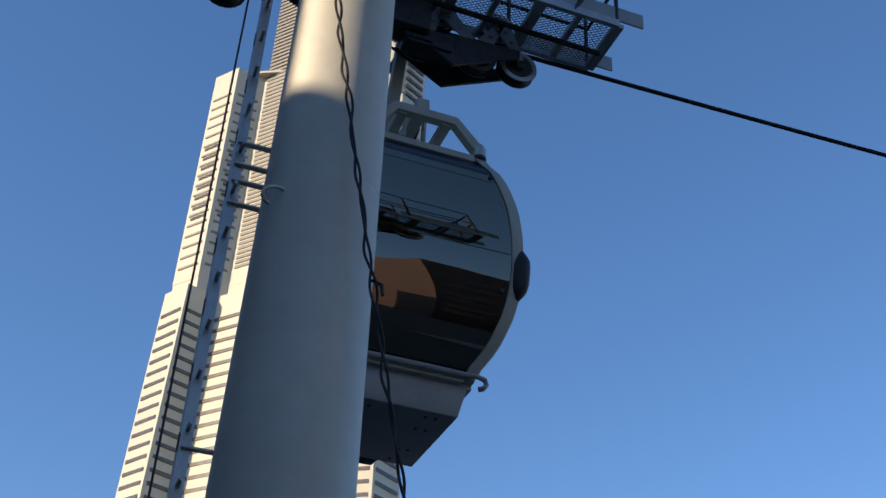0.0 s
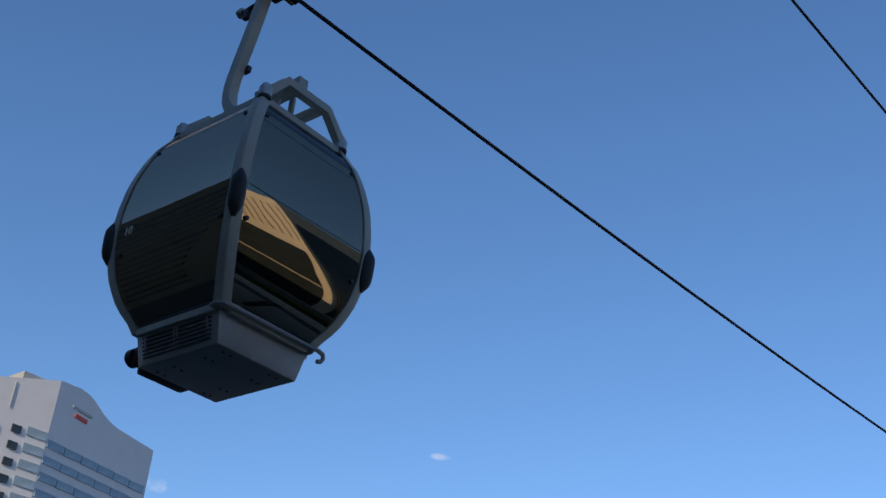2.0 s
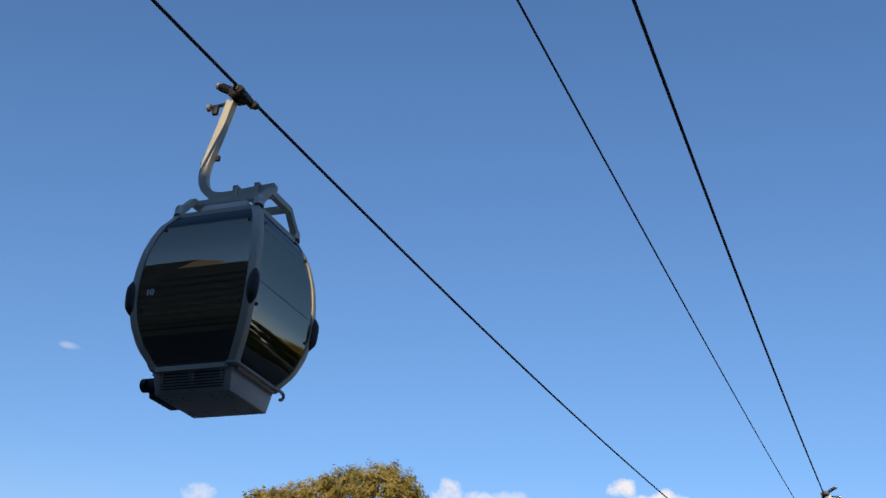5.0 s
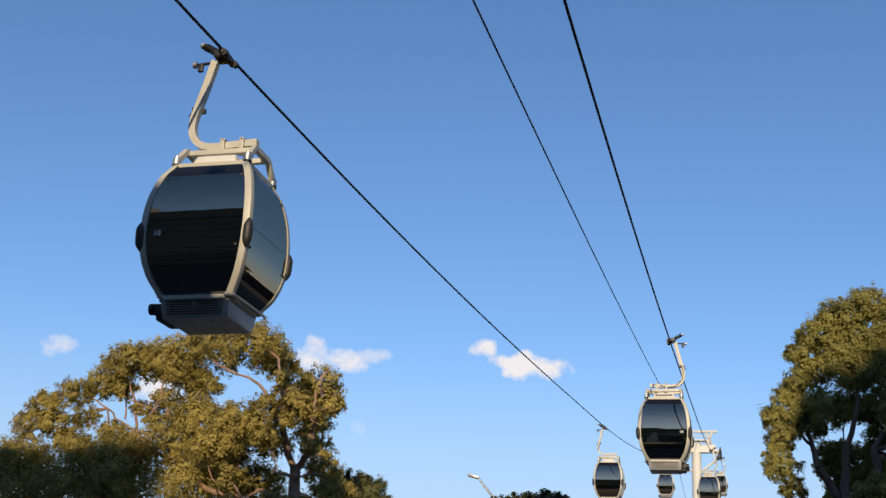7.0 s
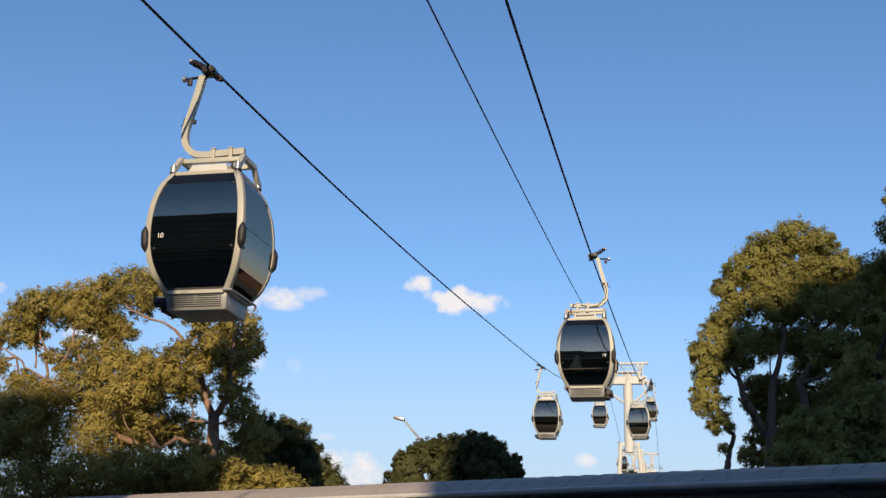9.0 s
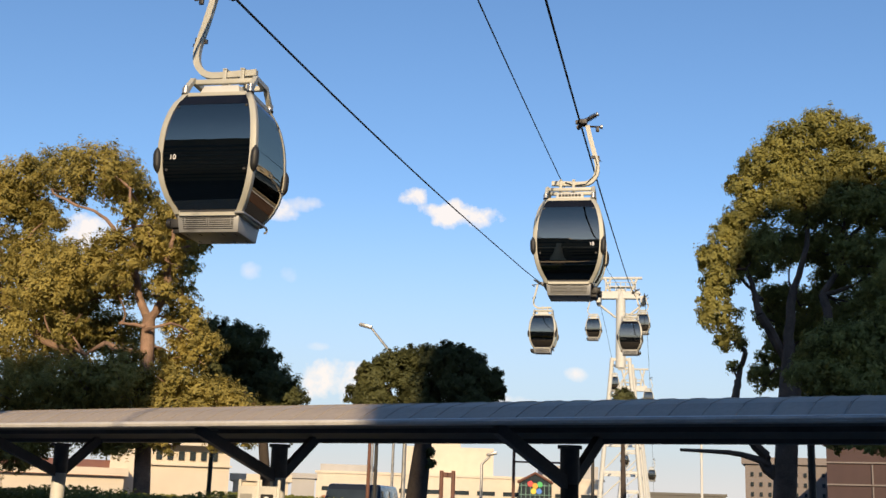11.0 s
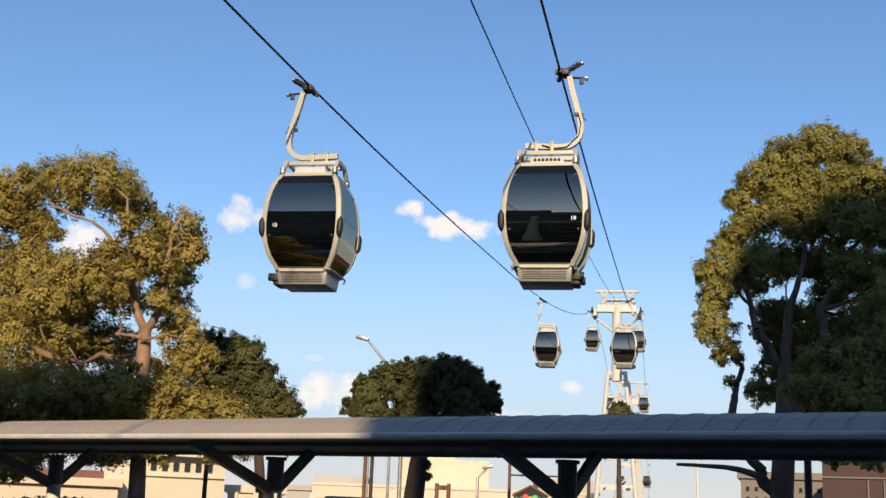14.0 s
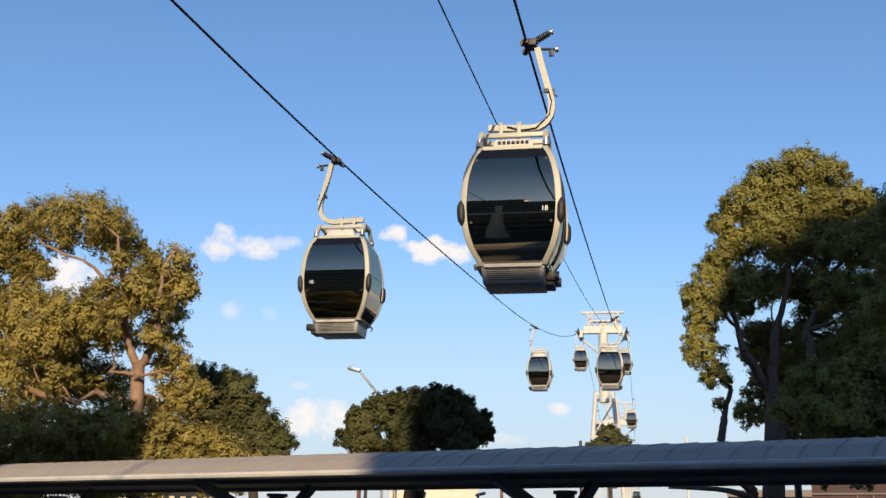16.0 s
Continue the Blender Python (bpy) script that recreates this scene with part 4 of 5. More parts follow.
def leaf_cloud(lobes, count, size, seed, flat=0.75, shell=0.36):
    """Leaves on short upswept sprays that fill the lobes."""
    rng = np.random.default_rng(seed)
    total = sum(l[3] ** 2 for l in lobes)
    ps, ns = [], []
    for x, y, z, r in lobes:
        n = int(count * r * r / total)
        k = max(18, int(62 * (r / 0.5) ** 1.8))
        d = rng.normal(size=(k, 3)) + np.array([0, 0, 0.3])
        d /= np.linalg.norm(d, axis=1, keepdims=True)
        far = r * (shell + (0.84 - shell) * rng.random((k, 1)) ** 0.6)
        root = np.array([x, y, z]) + d * far * np.array([1.1, 1.1, flat])
        axis = d * 0.8 + rng.normal(size=(k, 3)) * 0.45 + np.array([0, 0, 0.35])
        axis /= np.linalg.norm(axis, axis=1, keepdims=True)
        length = r * rng.uniform(0.2, 0.46, (k, 1)) + 0.06
        thick = length * rng.uniform(0.32, 0.6, (k, 1))
        w = rng.integers(0, k, n)
        u = rng.random((n, 1))
        o = np.clip(rng.normal(size=(n, 3)), -1.8, 1.8) * thick[w] * (0.7 - 0.45 * u)
        ps.append(root[w] + axis[w] * length[w] * (u - 0.35) + o)
        ns.append(d[w] * 1.0 + o / thick[w] * 0.55 + rng.normal(size=(n, 3)) * 0.34 + np.array([0, 0, 0.4]))
    return leaf_mesh("crown", np.concatenate(ps), np.concatenate(ns), size, rng)


def limb(bm, a, b, r0, r1, rng, bend=0.12, n=7):
    a, b = Vector(a), Vector(b)
    ln = (b - a).length
    off = Vector((rng.gauss(0, 1), rng.gauss(0, 1), rng.gauss(0, 0.5))) * ln * bend
    pts, rs = [], []
    for i in range(n + 1):
        k = i / n
        q = a.lerp(b, k) + off * math.sin(k * math.pi) + Vector((rng.gauss(0, 1), rng.gauss(0, 1), rng.gauss(0, 1))) * ln * 0.012 * (0 < i < n)
        pts.append(q)
        rs.append(r0 + (r1 - r0) * k ** 0.8)
    tube(bm, pts, rs, 9)
    return pts


def make_tree(label, lobes, trunk, limbs, leaf, bark, count, size, seed, east=0.0):
    """trunk: points with radius; limbs: start point on the trunk, end, two radii; east: metres by which it all stands further east."""
    rng = random.Random(seed)
    t = empty("tree", label, "tree", "trees behind the walkway")
    t.matrix_basis = Matrix.Translation((east, 0, 0))
    bm = bmesh.new()
    tube(bm, [p[:3] for p in trunk], [p[3] for p in trunk], 14)
    part("trunk", bm, bark, t)
    for a, b, r0, r1 in limbs:
        bm = bmesh.new()
        limb(bm, a, b, r0, r1, rng)
        part("branch", bm, bark, t)
    bm = bmesh.new()
    ends = [Vector(b) for a, b, r0, r1 in limbs] + [Vector(p[:3]) for p in trunk[2:]]
    for l in lobes:
        c = Vector(l[:3])
        near = min(ends, key=lambda e: (e - c).length + (3 if e.z > c.z + 0.4 else 0))
        if (near - c).length < 2.2:
            limb(bm, near, c, 0.026, 0.01, rng, 0.15, 5)
        for _ in range(4):
            d = Vector((rng.gauss(0, 1), rng.gauss(0, 1), rng.gauss(0.3, 1))).normalized()
            limb(bm, c - Vector((0, 0, l[3] * 0.3)), c + d * l[3] * 0.9, 0.014, 0.005, rng, 0.1, 3)
    tagged(part("twig_mass", bm, bark, t), kind="stuff")
    m = leaf_cloud(lobes, count, size, seed)
    m.materials.append(leaf)
    crown = new("crown", m)
    crown.parent = t
    return t


LEFT_LOBES = [
    (-10.4, 20.6, 8.2, 0.79), (-11.8, 21.6, 8.6, 0.62), (-12.0, 20.6, 8.1, 0.62), (-12.9, 21.1, 8.0, 0.69), (-10.1, 21.1, 8.1, 0.55), (-8.7, 20.6, 7.3, 0.58), (-8.4, 20.6, 6.8, 0.45),
    (-9.6, 21.6, 7.2, 0.55), (-10.0, 21.6, 7.9, 0.41), (-11.5, 21.6, 8.1, 0.4), (-12.2, 21.1, 7.6, 0.62), (-9.3, 21.8, 6.6, 0.55), (-9.0, 21.4, 6.9, 0.3)]
LEFT_LOW = [
    (-11.5, 20.6, 6.3, 0.76), (-12.1, 20.6, 5.8, 0.84), (-10.8, 21.6, 6.2, 0.78), (-11.6, 20.6, 4.9, 0.90), (-11.1, 21.6, 5.2, 0.85), (-11.6, 20.1, 4.0, 0.81), (-10.3, 19.6, 4.0, 0.77),
    (-8.8, 20.6, 4.0, 0.78), (-9.3, 19.6, 3.8, 0.69), (-13.4, 20.6, 7.9, 0.62), (-13.4, 20.6, 5.6, 0.85), (-13.3, 20.6, 4.9, 1.00),
    (-10.1, 21.6, 6.0, 0.56), (-11.2, 21.1, 5.7, 0.70), (-10.3, 21.6, 5.1, 0.63), (-8.0, 21.1, 3.7, 0.65), (-10.9, 20.6, 3.3, 0.81), (-11.9, 20.6, 3.3, 0.83),
    (-9.8, 20.6, 3.2, 0.66), (-13.1, 20.6, 3.8, 0.99), (-16.1, 20.8, 5.5, 0.84), (-13.9, 20.8, 7.7, 0.55), (-14.2, 20.8, 7.35, 0.5), (-14.9, 20.8, 7.15, 0.5), (-15.6, 20.8, 6.85, 0.5), (-13.6, 20.8, 7.2, 0.35), (-12.7, 20.8, 6.35, 0.3), (-14.6, 20.8, 5.7, 0.5),
    (-15.8, 20.8, 4.7, 1.00), (-16.7, 20.8, 5.3, 0.84), (-14.3, 20.8, 5.0, 1.13), (-12.2, 20.8, 7.7, 0.6), (-8.8, 19.7, 3.9, 0.48), (-8.9, 19.7, 3.3, 0.66),
    (-8.2, 19.7, 3.5, 0.59), (-9.5, 19.7, 3.5, 0.61), (-8.1, 19.7, 4.0, 0.41), (-9.9, 19.7, 3.5, 0.61), (-8.9, 19.2, 3.95, 0.55), (-9.5, 19.2, 3.9, 0.55), (-7.6, 19.7, 3.4, 0.5), (-7.1, 19.9, 3.1, 0.45), (-7.7, 19.8, 3.85, 0.35),
    (-9.45, 19.6, 6.55, 0.42), (-8.85, 19.6, 6.3, 0.34), (-10.2, 19.7, 6.15, 0.6), (-10.6, 19.7, 5.6, 0.6), (-10.1, 19.5, 4.9, 0.42),
    (-8.55, 20.6, 5.7, 0.40), (-8.4, 20.6, 5.2, 0.5), (-8.1, 20.6, 4.7, 0.5), (-8.55, 20.4, 4.6, 0.42), (-8.9, 19.2, 4.35, 0.34),
    (-11.5, 19.8, 2.7, 0.55), (-10.9, 19.8, 2.75, 0.45), (-12.2, 19.8, 2.5, 0.6), (-11.6, 19.7, 2.2, 0.35), (-9.4, 19.7, 3.0, 0.4), (-8.3, 19.8, 3.0, 0.35),
    (-9.05, 19.5, 6.15, 0.32), (-8.7, 19.5, 6.65, 0.32), (-9.4, 19.5, 5.75, 0.36), (-8.35, 19.5, 6.2, 0.3), (-8.45, 19.6, 5.6, 0.28), (-9.7, 19.5, 6.1, 0.34), (-9.2, 19.5, 7.1, 0.3),
    (-6.75, 20.0, 3.4, 0.4), (-6.3, 20.0, 3.3, 0.34), (-7.05, 19.9, 3.65, 0.36), (-7.45, 20.0, 3.85, 0.42), (-5.95, 20.0, 3.2, 0.25),
    (-11.75, 20.9, 6.95, 0.42), (-12.55, 20.9, 7.0, 0.4), (-13.1, 20.9, 6.75, 0.32), (-11.5, 20.9, 7.4, 0.36), (-12.3, 20.9, 6.45, 0.32),
    (-15.3, 20.8, 6.35, 0.46), (-14.5, 20.8, 6.45, 0.36), (-15.9, 20.8, 6.3, 0.5), (-13.8, 20.8, 6.15, 0.36), (-14.9, 20.8, 5.95, 0.45)]
make_tree("tall camphor tree with sunlit olive leaves and pinkish brown trunk", [(x, y, z - (0.22 if z > 6.5 else 0.1), r) for x, y, z, r in LEFT_LOBES + LEFT_LOW],
          [(-8.62, 20.0, 0.00, 0.20), (-8.71, 20.0, 2.03, 0.15), (-8.78, 20.0, 3.52, 0.125), (-8.84, 20.0, 4.63, 0.125), (-8.86, 20.0, 5.15, 0.11)],
          [((-8.86, 20.0, 5.05), (-9.16, 20.0, 6.30), 0.08, 0.06), ((-9.16, 20.0, 6.30), (-9.65, 20.0, 6.63), 0.058, 0.045), ((-9.65, 20.0, 6.63), (-10.44, 20.0, 7.18), 0.042, 0.022), ((-9.16, 20.0, 6.30), (-9.60, 20.3, 7.60), 0.05, 0.02),
           ((-8.83, 20.0, 5.08), (-8.58, 20.0, 5.88), 0.08, 0.065), ((-8.58, 20.0, 5.88), (-8.52, 20.1, 6.90), 0.06, 0.03), ((-8.54, 20.0, 6.35), (-8.19, 20.0, 6.41), 0.04, 0.02), ((-8.52, 20.1, 6.90), (-8.35, 20.2, 7.35), 0.04, 0.02),
           ((-8.86, 19.9, 4.92), (-9.26, 19.7, 4.94), 0.045, 0.02), ((-8.84, 19.9, 4.40), (-9.45, 19.6, 4.58), 0.065, 0.045), ((-9.45, 19.6, 4.58), (-9.75, 19.5, 4.35), 0.045, 0.02), ((-8.84, 19.9, 4.85), (-8.35, 19.8, 4.97), 0.045, 0.02),
           ((-10.44, 20.0, 7.18), (-11.2, 20.3, 7.6), 0.03, 0.015), ((-8.80, 20.0, 3.60), (-11.9, 20.6, 5.3), 0.09, 0.05), ((-11.9, 20.6, 5.3), (-11.6, 20.3, 6.6), 0.04, 0.02), ((-11.9, 20.6, 5.3), (-12.2, 20.3, 6.5), 0.04, 0.02),
           ((-12.1, 20.6, 5.4), (-13.2, 20.7, 6.7), 0.05, 0.03), ((-13.2, 20.7, 6.7), (-13.5, 20.7, 7.6), 0.03, 0.015), ((-12.9, 20.7, 6.3), (-12.6, 20.7, 7.3), 0.03, 0.015),
           ((-12.6, 20.6, 5.9), (-14.0, 20.8, 6.6), 0.035, 0.02), ((-14.0, 20.8, 6.6), (-14.9, 20.8, 7.0), 0.022, 0.012), ((-13.5, 20.8, 6.35), (-13.9, 20.8, 7.5), 0.025, 0.012)],
          LEAF_A, BARK, 380000, 0.037, 11, 0.12)
BACK_LOBES = [
    (-8.9, 24.5, 5.4, 0.67), (-8.4, 24.5, 5.0, 0.55), (-9.5, 24.5, 5.6, 0.56), (-8.2, 24.5, 4.5, 0.70), (-7.7, 24.5, 4.3, 0.40), (-8.6, 24.5, 4.2, 0.63), (-7.8, 24.5, 4.0, 0.47),
    (-9.2, 24.5, 4.8, 0.63)]
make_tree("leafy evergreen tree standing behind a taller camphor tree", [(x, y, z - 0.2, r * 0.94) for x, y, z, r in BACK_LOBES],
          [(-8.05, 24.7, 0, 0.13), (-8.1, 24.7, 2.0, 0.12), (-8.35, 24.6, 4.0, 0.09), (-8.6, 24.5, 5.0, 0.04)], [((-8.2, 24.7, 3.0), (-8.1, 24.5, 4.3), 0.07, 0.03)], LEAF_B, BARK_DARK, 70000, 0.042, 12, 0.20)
# This crown's missing cast shade is carried by the darker leaf colour.
SMALL_LOBES = [
    (-4.4, 22.3, 4.6, 0.53), (-5.0, 22.3, 4.5, 0.50), (-5.5, 22.3, 4.3, 0.44), (-3.7, 22.3, 4.6, 0.50), (-3.2, 22.3, 4.3, 0.39), (-5.8, 22.3, 4.0, 0.27), (-4.0, 22.3, 4.8, 0.32),
    (-4.6, 22.3, 4.2, 0.50), (-3.8, 22.3, 4.2, 0.55), (-3.0, 22.3, 4.1, 0.22), (-5.4, 22.3, 3.9, 0.47), (-4.5, 22.3, 3.8, 0.53), (-3.5, 22.3, 3.9, 0.52), (-4.27, 22.2, 2.95, 0.1), (-4.24, 22.2, 2.72, 0.09)]
make_tree("small round evergreen tree with shade-darkened leaves and leaning trunk", [(x * 0.96 - 0.16, y, z, r * 0.9) for x, y, z, r in SMALL_LOBES],
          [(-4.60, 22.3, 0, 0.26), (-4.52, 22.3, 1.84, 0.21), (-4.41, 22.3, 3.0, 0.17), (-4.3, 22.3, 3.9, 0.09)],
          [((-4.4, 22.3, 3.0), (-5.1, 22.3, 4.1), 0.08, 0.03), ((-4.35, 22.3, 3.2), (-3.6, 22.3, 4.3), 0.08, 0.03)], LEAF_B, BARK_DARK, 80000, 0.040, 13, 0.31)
RIGHT_LOBES = [
    (3.3, 23.8, 9.7, 0.55), (2.7, 23.8, 9.4, 0.61), (3.8, 23.8, 9.5, 0.51), (2.2, 23.8, 9.0, 0.55), (2.8, 23.8, 8.7, 0.69), (3.5, 23.8, 8.8, 0.69), (4.2, 23.8, 8.9, 0.65),
    (1.8, 23.8, 8.6, 0.40), (2.1, 23.8, 8.0, 0.43), (2.8, 23.8, 8.0, 0.68), (3.6, 23.8, 8.0, 0.69), (4.4, 23.8, 7.9, 0.79), (1.5, 23.8, 7.1, 0.59), (2.1, 23.8, 7.2, 0.56),
    (2.7, 24.3, 7.2, 0.58), (1.1, 23.8, 6.9, 0.35), (1.3, 23.8, 6.5, 0.45)]
RIGHT_LOW = [
    (1.9, 24.1, 6.8, 0.43), (3.4, 24.3, 7.3, 0.65), (4.1, 23.8, 6.9, 0.78), (1.25, 23.6, 5.75, 0.42), (1.45, 23.6, 5.3, 0.34), (1.1, 23.6, 6.1, 0.3), (4.5, 23.8, 6.2, 0.78), (3.9, 24.4, 5.9, 0.72),
    (2.3, 24.8, 5.9, 0.40), (2.2, 24.8, 4.7, 0.40), (3.2, 24.8, 4.8, 0.76), (2.8, 25.3, 5.5, 0.62), (1.5, 23.8, 4.8, 0.14), (5.2, 23.8, 8.5, 0.87), (5.2, 23.8, 7.1, 0.86),
    (3.3, 24.8, 5.7, 0.58),
    (2.5, 24.9, 6.3, 0.48), (3.05, 24.9, 6.2, 0.5), (3.3, 24.9, 5.25, 0.45), (2.4, 24.9, 5.2, 0.38), (3.55, 24.9, 6.65, 0.45), (2.9, 24.9, 4.9, 0.45), (2.75, 24.9, 5.7, 0.45), (3.2, 24.8, 4.2, 0.42), (3.7, 24.7, 4.2, 0.5), (1.7, 23.8, 7.75, 0.42), (1.45, 23.8, 7.5, 0.32), (1.9, 23.9, 8.15, 0.36)]
make_tree("tall broad evergreen tree with forked dark limbs and sunlit top", [(x, y, z - (0.14 if z > 8.4 else 0), r) for x, y, z, r in RIGHT_LOBES + RIGHT_LOW],
          [(2.34, 23.8, 0.00, 0.26), (2.37, 23.8, 2.14, 0.22), (2.46, 23.8, 3.46, 0.21), (2.57, 23.8, 4.68, 0.21)],
          [((2.54, 23.8, 4.38), (2.01, 23.7, 5.80), 0.12, 0.09), ((2.01, 23.7, 5.80), (1.76, 23.7, 6.72), 0.08, 0.04), ((2.56, 23.8, 4.58), (2.66, 23.8, 6.31), 0.14, 0.08), ((2.66, 23.8, 6.31), (2.86, 23.8, 8.55), 0.07, 0.03),
           ((2.57, 23.8, 4.58), (3.19, 23.7, 6.21), 0.13, 0.08), ((3.19, 23.7, 6.21), (3.66, 23.8, 7.53), 0.07, 0.03), ((2.40, 23.8, 2.65), (2.07, 23.8, 3.10), 0.14, 0.10),
           ((2.07, 23.8, 3.10), (1.66, 23.7, 3.70), 0.10, 0.085), ((1.66, 23.7, 3.70), (1.48, 23.7, 4.05), 0.085, 0.08), ((1.48, 23.7, 4.05), (1.56, 23.7, 4.52), 0.08, 0.07), ((1.56, 23.8, 4.48), (1.73, 23.8, 5.09), 0.06, 0.05), ((1.73, 23.8, 5.09), (1.46, 23.8, 5.90), 0.05, 0.02),
           ((2.11, 23.8, 2.95), (0.46, 23.8, 3.18), 0.08, 0.03), ((3.19, 23.7, 6.21), (4.26, 23.8, 6.72), 0.06, 0.02), ((2.06, 23.8, 6.11), (1.46, 23.8, 6.92), 0.05, 0.02), ((3.46, 23.8, 7.02), (4.36, 23.8, 7.94), 0.05, 0.02)],
          LEAF_C, BARK_MID, 270000, 0.037, 14, 0.20)
SIDE_LOBES = [
    (3.1, 21.5, 4.8, 0.63), (3.8, 21.5, 4.8, 0.76), (2.8, 21.5, 4.4, 0.53), (3.5, 21.5, 4.3, 0.76), (4.3, 21.5, 5.2, 0.77), (4.4, 21.5, 4.3, 0.76), (4.3, 21.5, 6.2, 0.51),
    (4.7, 21.5, 7.0, 0.59), (4.9, 21.5, 8.1, 0.59), (3.1, 21.5, 3.3, 0.26), (3.6, 21.5, 3.25, 0.3), (3.35, 21.5, 3.75, 0.34), (5.3, 21.5, 8.9, 0.6), (5.35, 21.5, 9.6, 0.5)]
make_tree("dark leafy tree overhanging beside a broad evergreen", SIDE_LOBES,
          [(4.4, 21.5, 0, 0.2), (4.4, 21.5, 2.2, 0.16), (4.3, 21.5, 4.0, 0.12), (4.5, 21.5, 6.0, 0.06)], [((4.3, 21.5, 3.4), (3.4, 21.5, 4.3), 0.07, 0.03), ((4.5, 21.5, 5.9), (5.2, 21.5, 8.9), 0.06, 0.02)], LEAF_C, BARK_DARK, 110000, 0.040, 15, 0.20)

SHRUB_LOBES = [(-1.44, 40.2, 5.7, 0.42), (-1.1, 40.2, 5.3, 0.48), (-1.8, 40.2, 5.2, 0.40), (-1.4, 40.2, 4.7, 0.5)]
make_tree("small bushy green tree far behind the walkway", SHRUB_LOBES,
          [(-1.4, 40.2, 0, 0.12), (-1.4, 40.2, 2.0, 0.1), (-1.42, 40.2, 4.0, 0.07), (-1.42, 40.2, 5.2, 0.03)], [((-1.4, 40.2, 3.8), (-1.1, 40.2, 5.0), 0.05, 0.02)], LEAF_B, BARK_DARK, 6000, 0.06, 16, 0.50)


def make_hedge():
    bm = bmesh.new()
    box(bm, (-4, 17.7, 0.95), (40, 3.6, 1.90))
    bank = part("planting_bank", bm, surface("hedge_soil", (0.05, 0.04, 0.03), 0.9, 0, 1, 0.3, 0.4), None, "dark earth planting bank behind the walkway", False)
    tagged(bank, category="bank", kind="structure")
    rng = np.random.default_rng(3)
    n = 130000
    x = rng.uniform(-22, 13, n)
    y = 15.6 + np.abs(rng.normal(0, 1.1, n))
    z = 1.85 + rng.random(n) ** 1.3 * (0.17 + 0.04 * np.sin(x * 2.1) + 0.03 * np.sin(x * 5.3))
    face = rng.random(n) < 0.35
    y = np.where(face, 15.75 + rng.normal(0, 0.1, n), y)
    z = np.where(face, rng.uniform(0.4, 1.9, n), z)
    nrm = rng.normal(0, 0.3, (n, 3)) + np.array([0, -0.35, 0.7])
    m = leaf_mesh("hedge", np.stack([x, y, z], 1), nrm, 0.032, rng, 0.5)
    m.materials.append(LEAF_H)
    tagged(new("hedge", m), "clipped green hedge of small leaves on the bank", "hedge", kind="stuff")


make_hedge()


# ---- street furniture behind the walkway ----
def make_street_lamp(x, y, h, reach, label, mat=GALV):
    """reach: how far the head stands out to the left of the pole; below 0 to the right."""
    s = empty("street_lamp", label, "street lamp", "street lamps")
    r = abs(reach)
    bm = bmesh.new()
    tube(bm, [(x, y, 0), (x, y, h - r * 1.05), (x - reach * 0.1, y, h - r * 0.95), (x - reach * 0.85, y, h - 0.06)], [0.05, 0.035, 0.03, 0.022], 10)
    part("pole", bm, mat, s)
    bm = bmesh.new()
    round_box(bm, (x - reach, y, h), (0.27, 0.13, 0.075), 0.03, Matrix.Rotation(radians(14 if reach > 0 else -14), 3, "Y"))
    part("lamp_head", bm, mat, s)


make_street_lamp(-4.64, 23.2, 5.46, 0.90, "grey curved street lamp rising behind a small tree")
make_street_lamp(-4.12, 30.0, 3.27, -0.25, "slim grey street lamp beside the road")
make_street_lamp(-9.9, 42.0, 5.6, 0.9, "slim grey street lamp far down the road")


def make_pole(x, y, h, r, mat, label, arm=0.0, arm_z=0.0):
    p = empty("utility_pole", label, "pole", "poles along the road")
    bm = bmesh.new()
    tube(bm, [(x, y, 0), (x, y, h)], [r, r * 0.85], 10)
    part("shaft", bm, mat, p)
    if arm:
        bm = bmesh.new()
        tube(bm, [(x, y, arm_z), (x + arm, y, arm_z)], r * 0.5, 8)
        for k in (0.4, 0.7):
            box(bm, (x + arm * k, y, arm_z - r * 0.6), (r * 2, r * 2, r * 1.6))
        part("arm", bm, mat, p)


make_pole(-9.33, 25.0, 4.4, 0.055, POLE_DARK, "thin dark pole behind the walkway")
make_pole(-6.91, 29.5, 4.6, 0.05, POLE_RUST, "red-brown painted pole by the road")
make_pole(-6.49, 28.5, 4.7, 0.05, POLE_DARK, "dark pole by the road")
make_pole(-7.21, 33.5, 4.8, 0.045, GALV, "grey steel pole by the road")
make_pole(-4.53, 40.0, 3.95, 0.06, POLE_RUST, "brown signal pole with a side arm", 2.4, 3.46)
make_pole(-1.35, 30.0, 4.6, 0.045, POLE_DARK, "thin dark pole near the ropeway")
make_pole(1.79, 45.0, 6.0, 0.05, SIGN_WHITE, "slim white flagpole standing beyond the hedge")
make_pole(3.19, 24.6, 5.0, 0.08, POLE_DARK, "dark pole beside the broad tree")
make_pole(-10.66, 60.0, 3.65, 0.12, POLE_RUST, "red-brown gate post by the road", 0.62, 3.5)
make_pole(-10.05, 60.0, 3.65, 0.12, POLE_RUST, "red-brown gate post by the road")


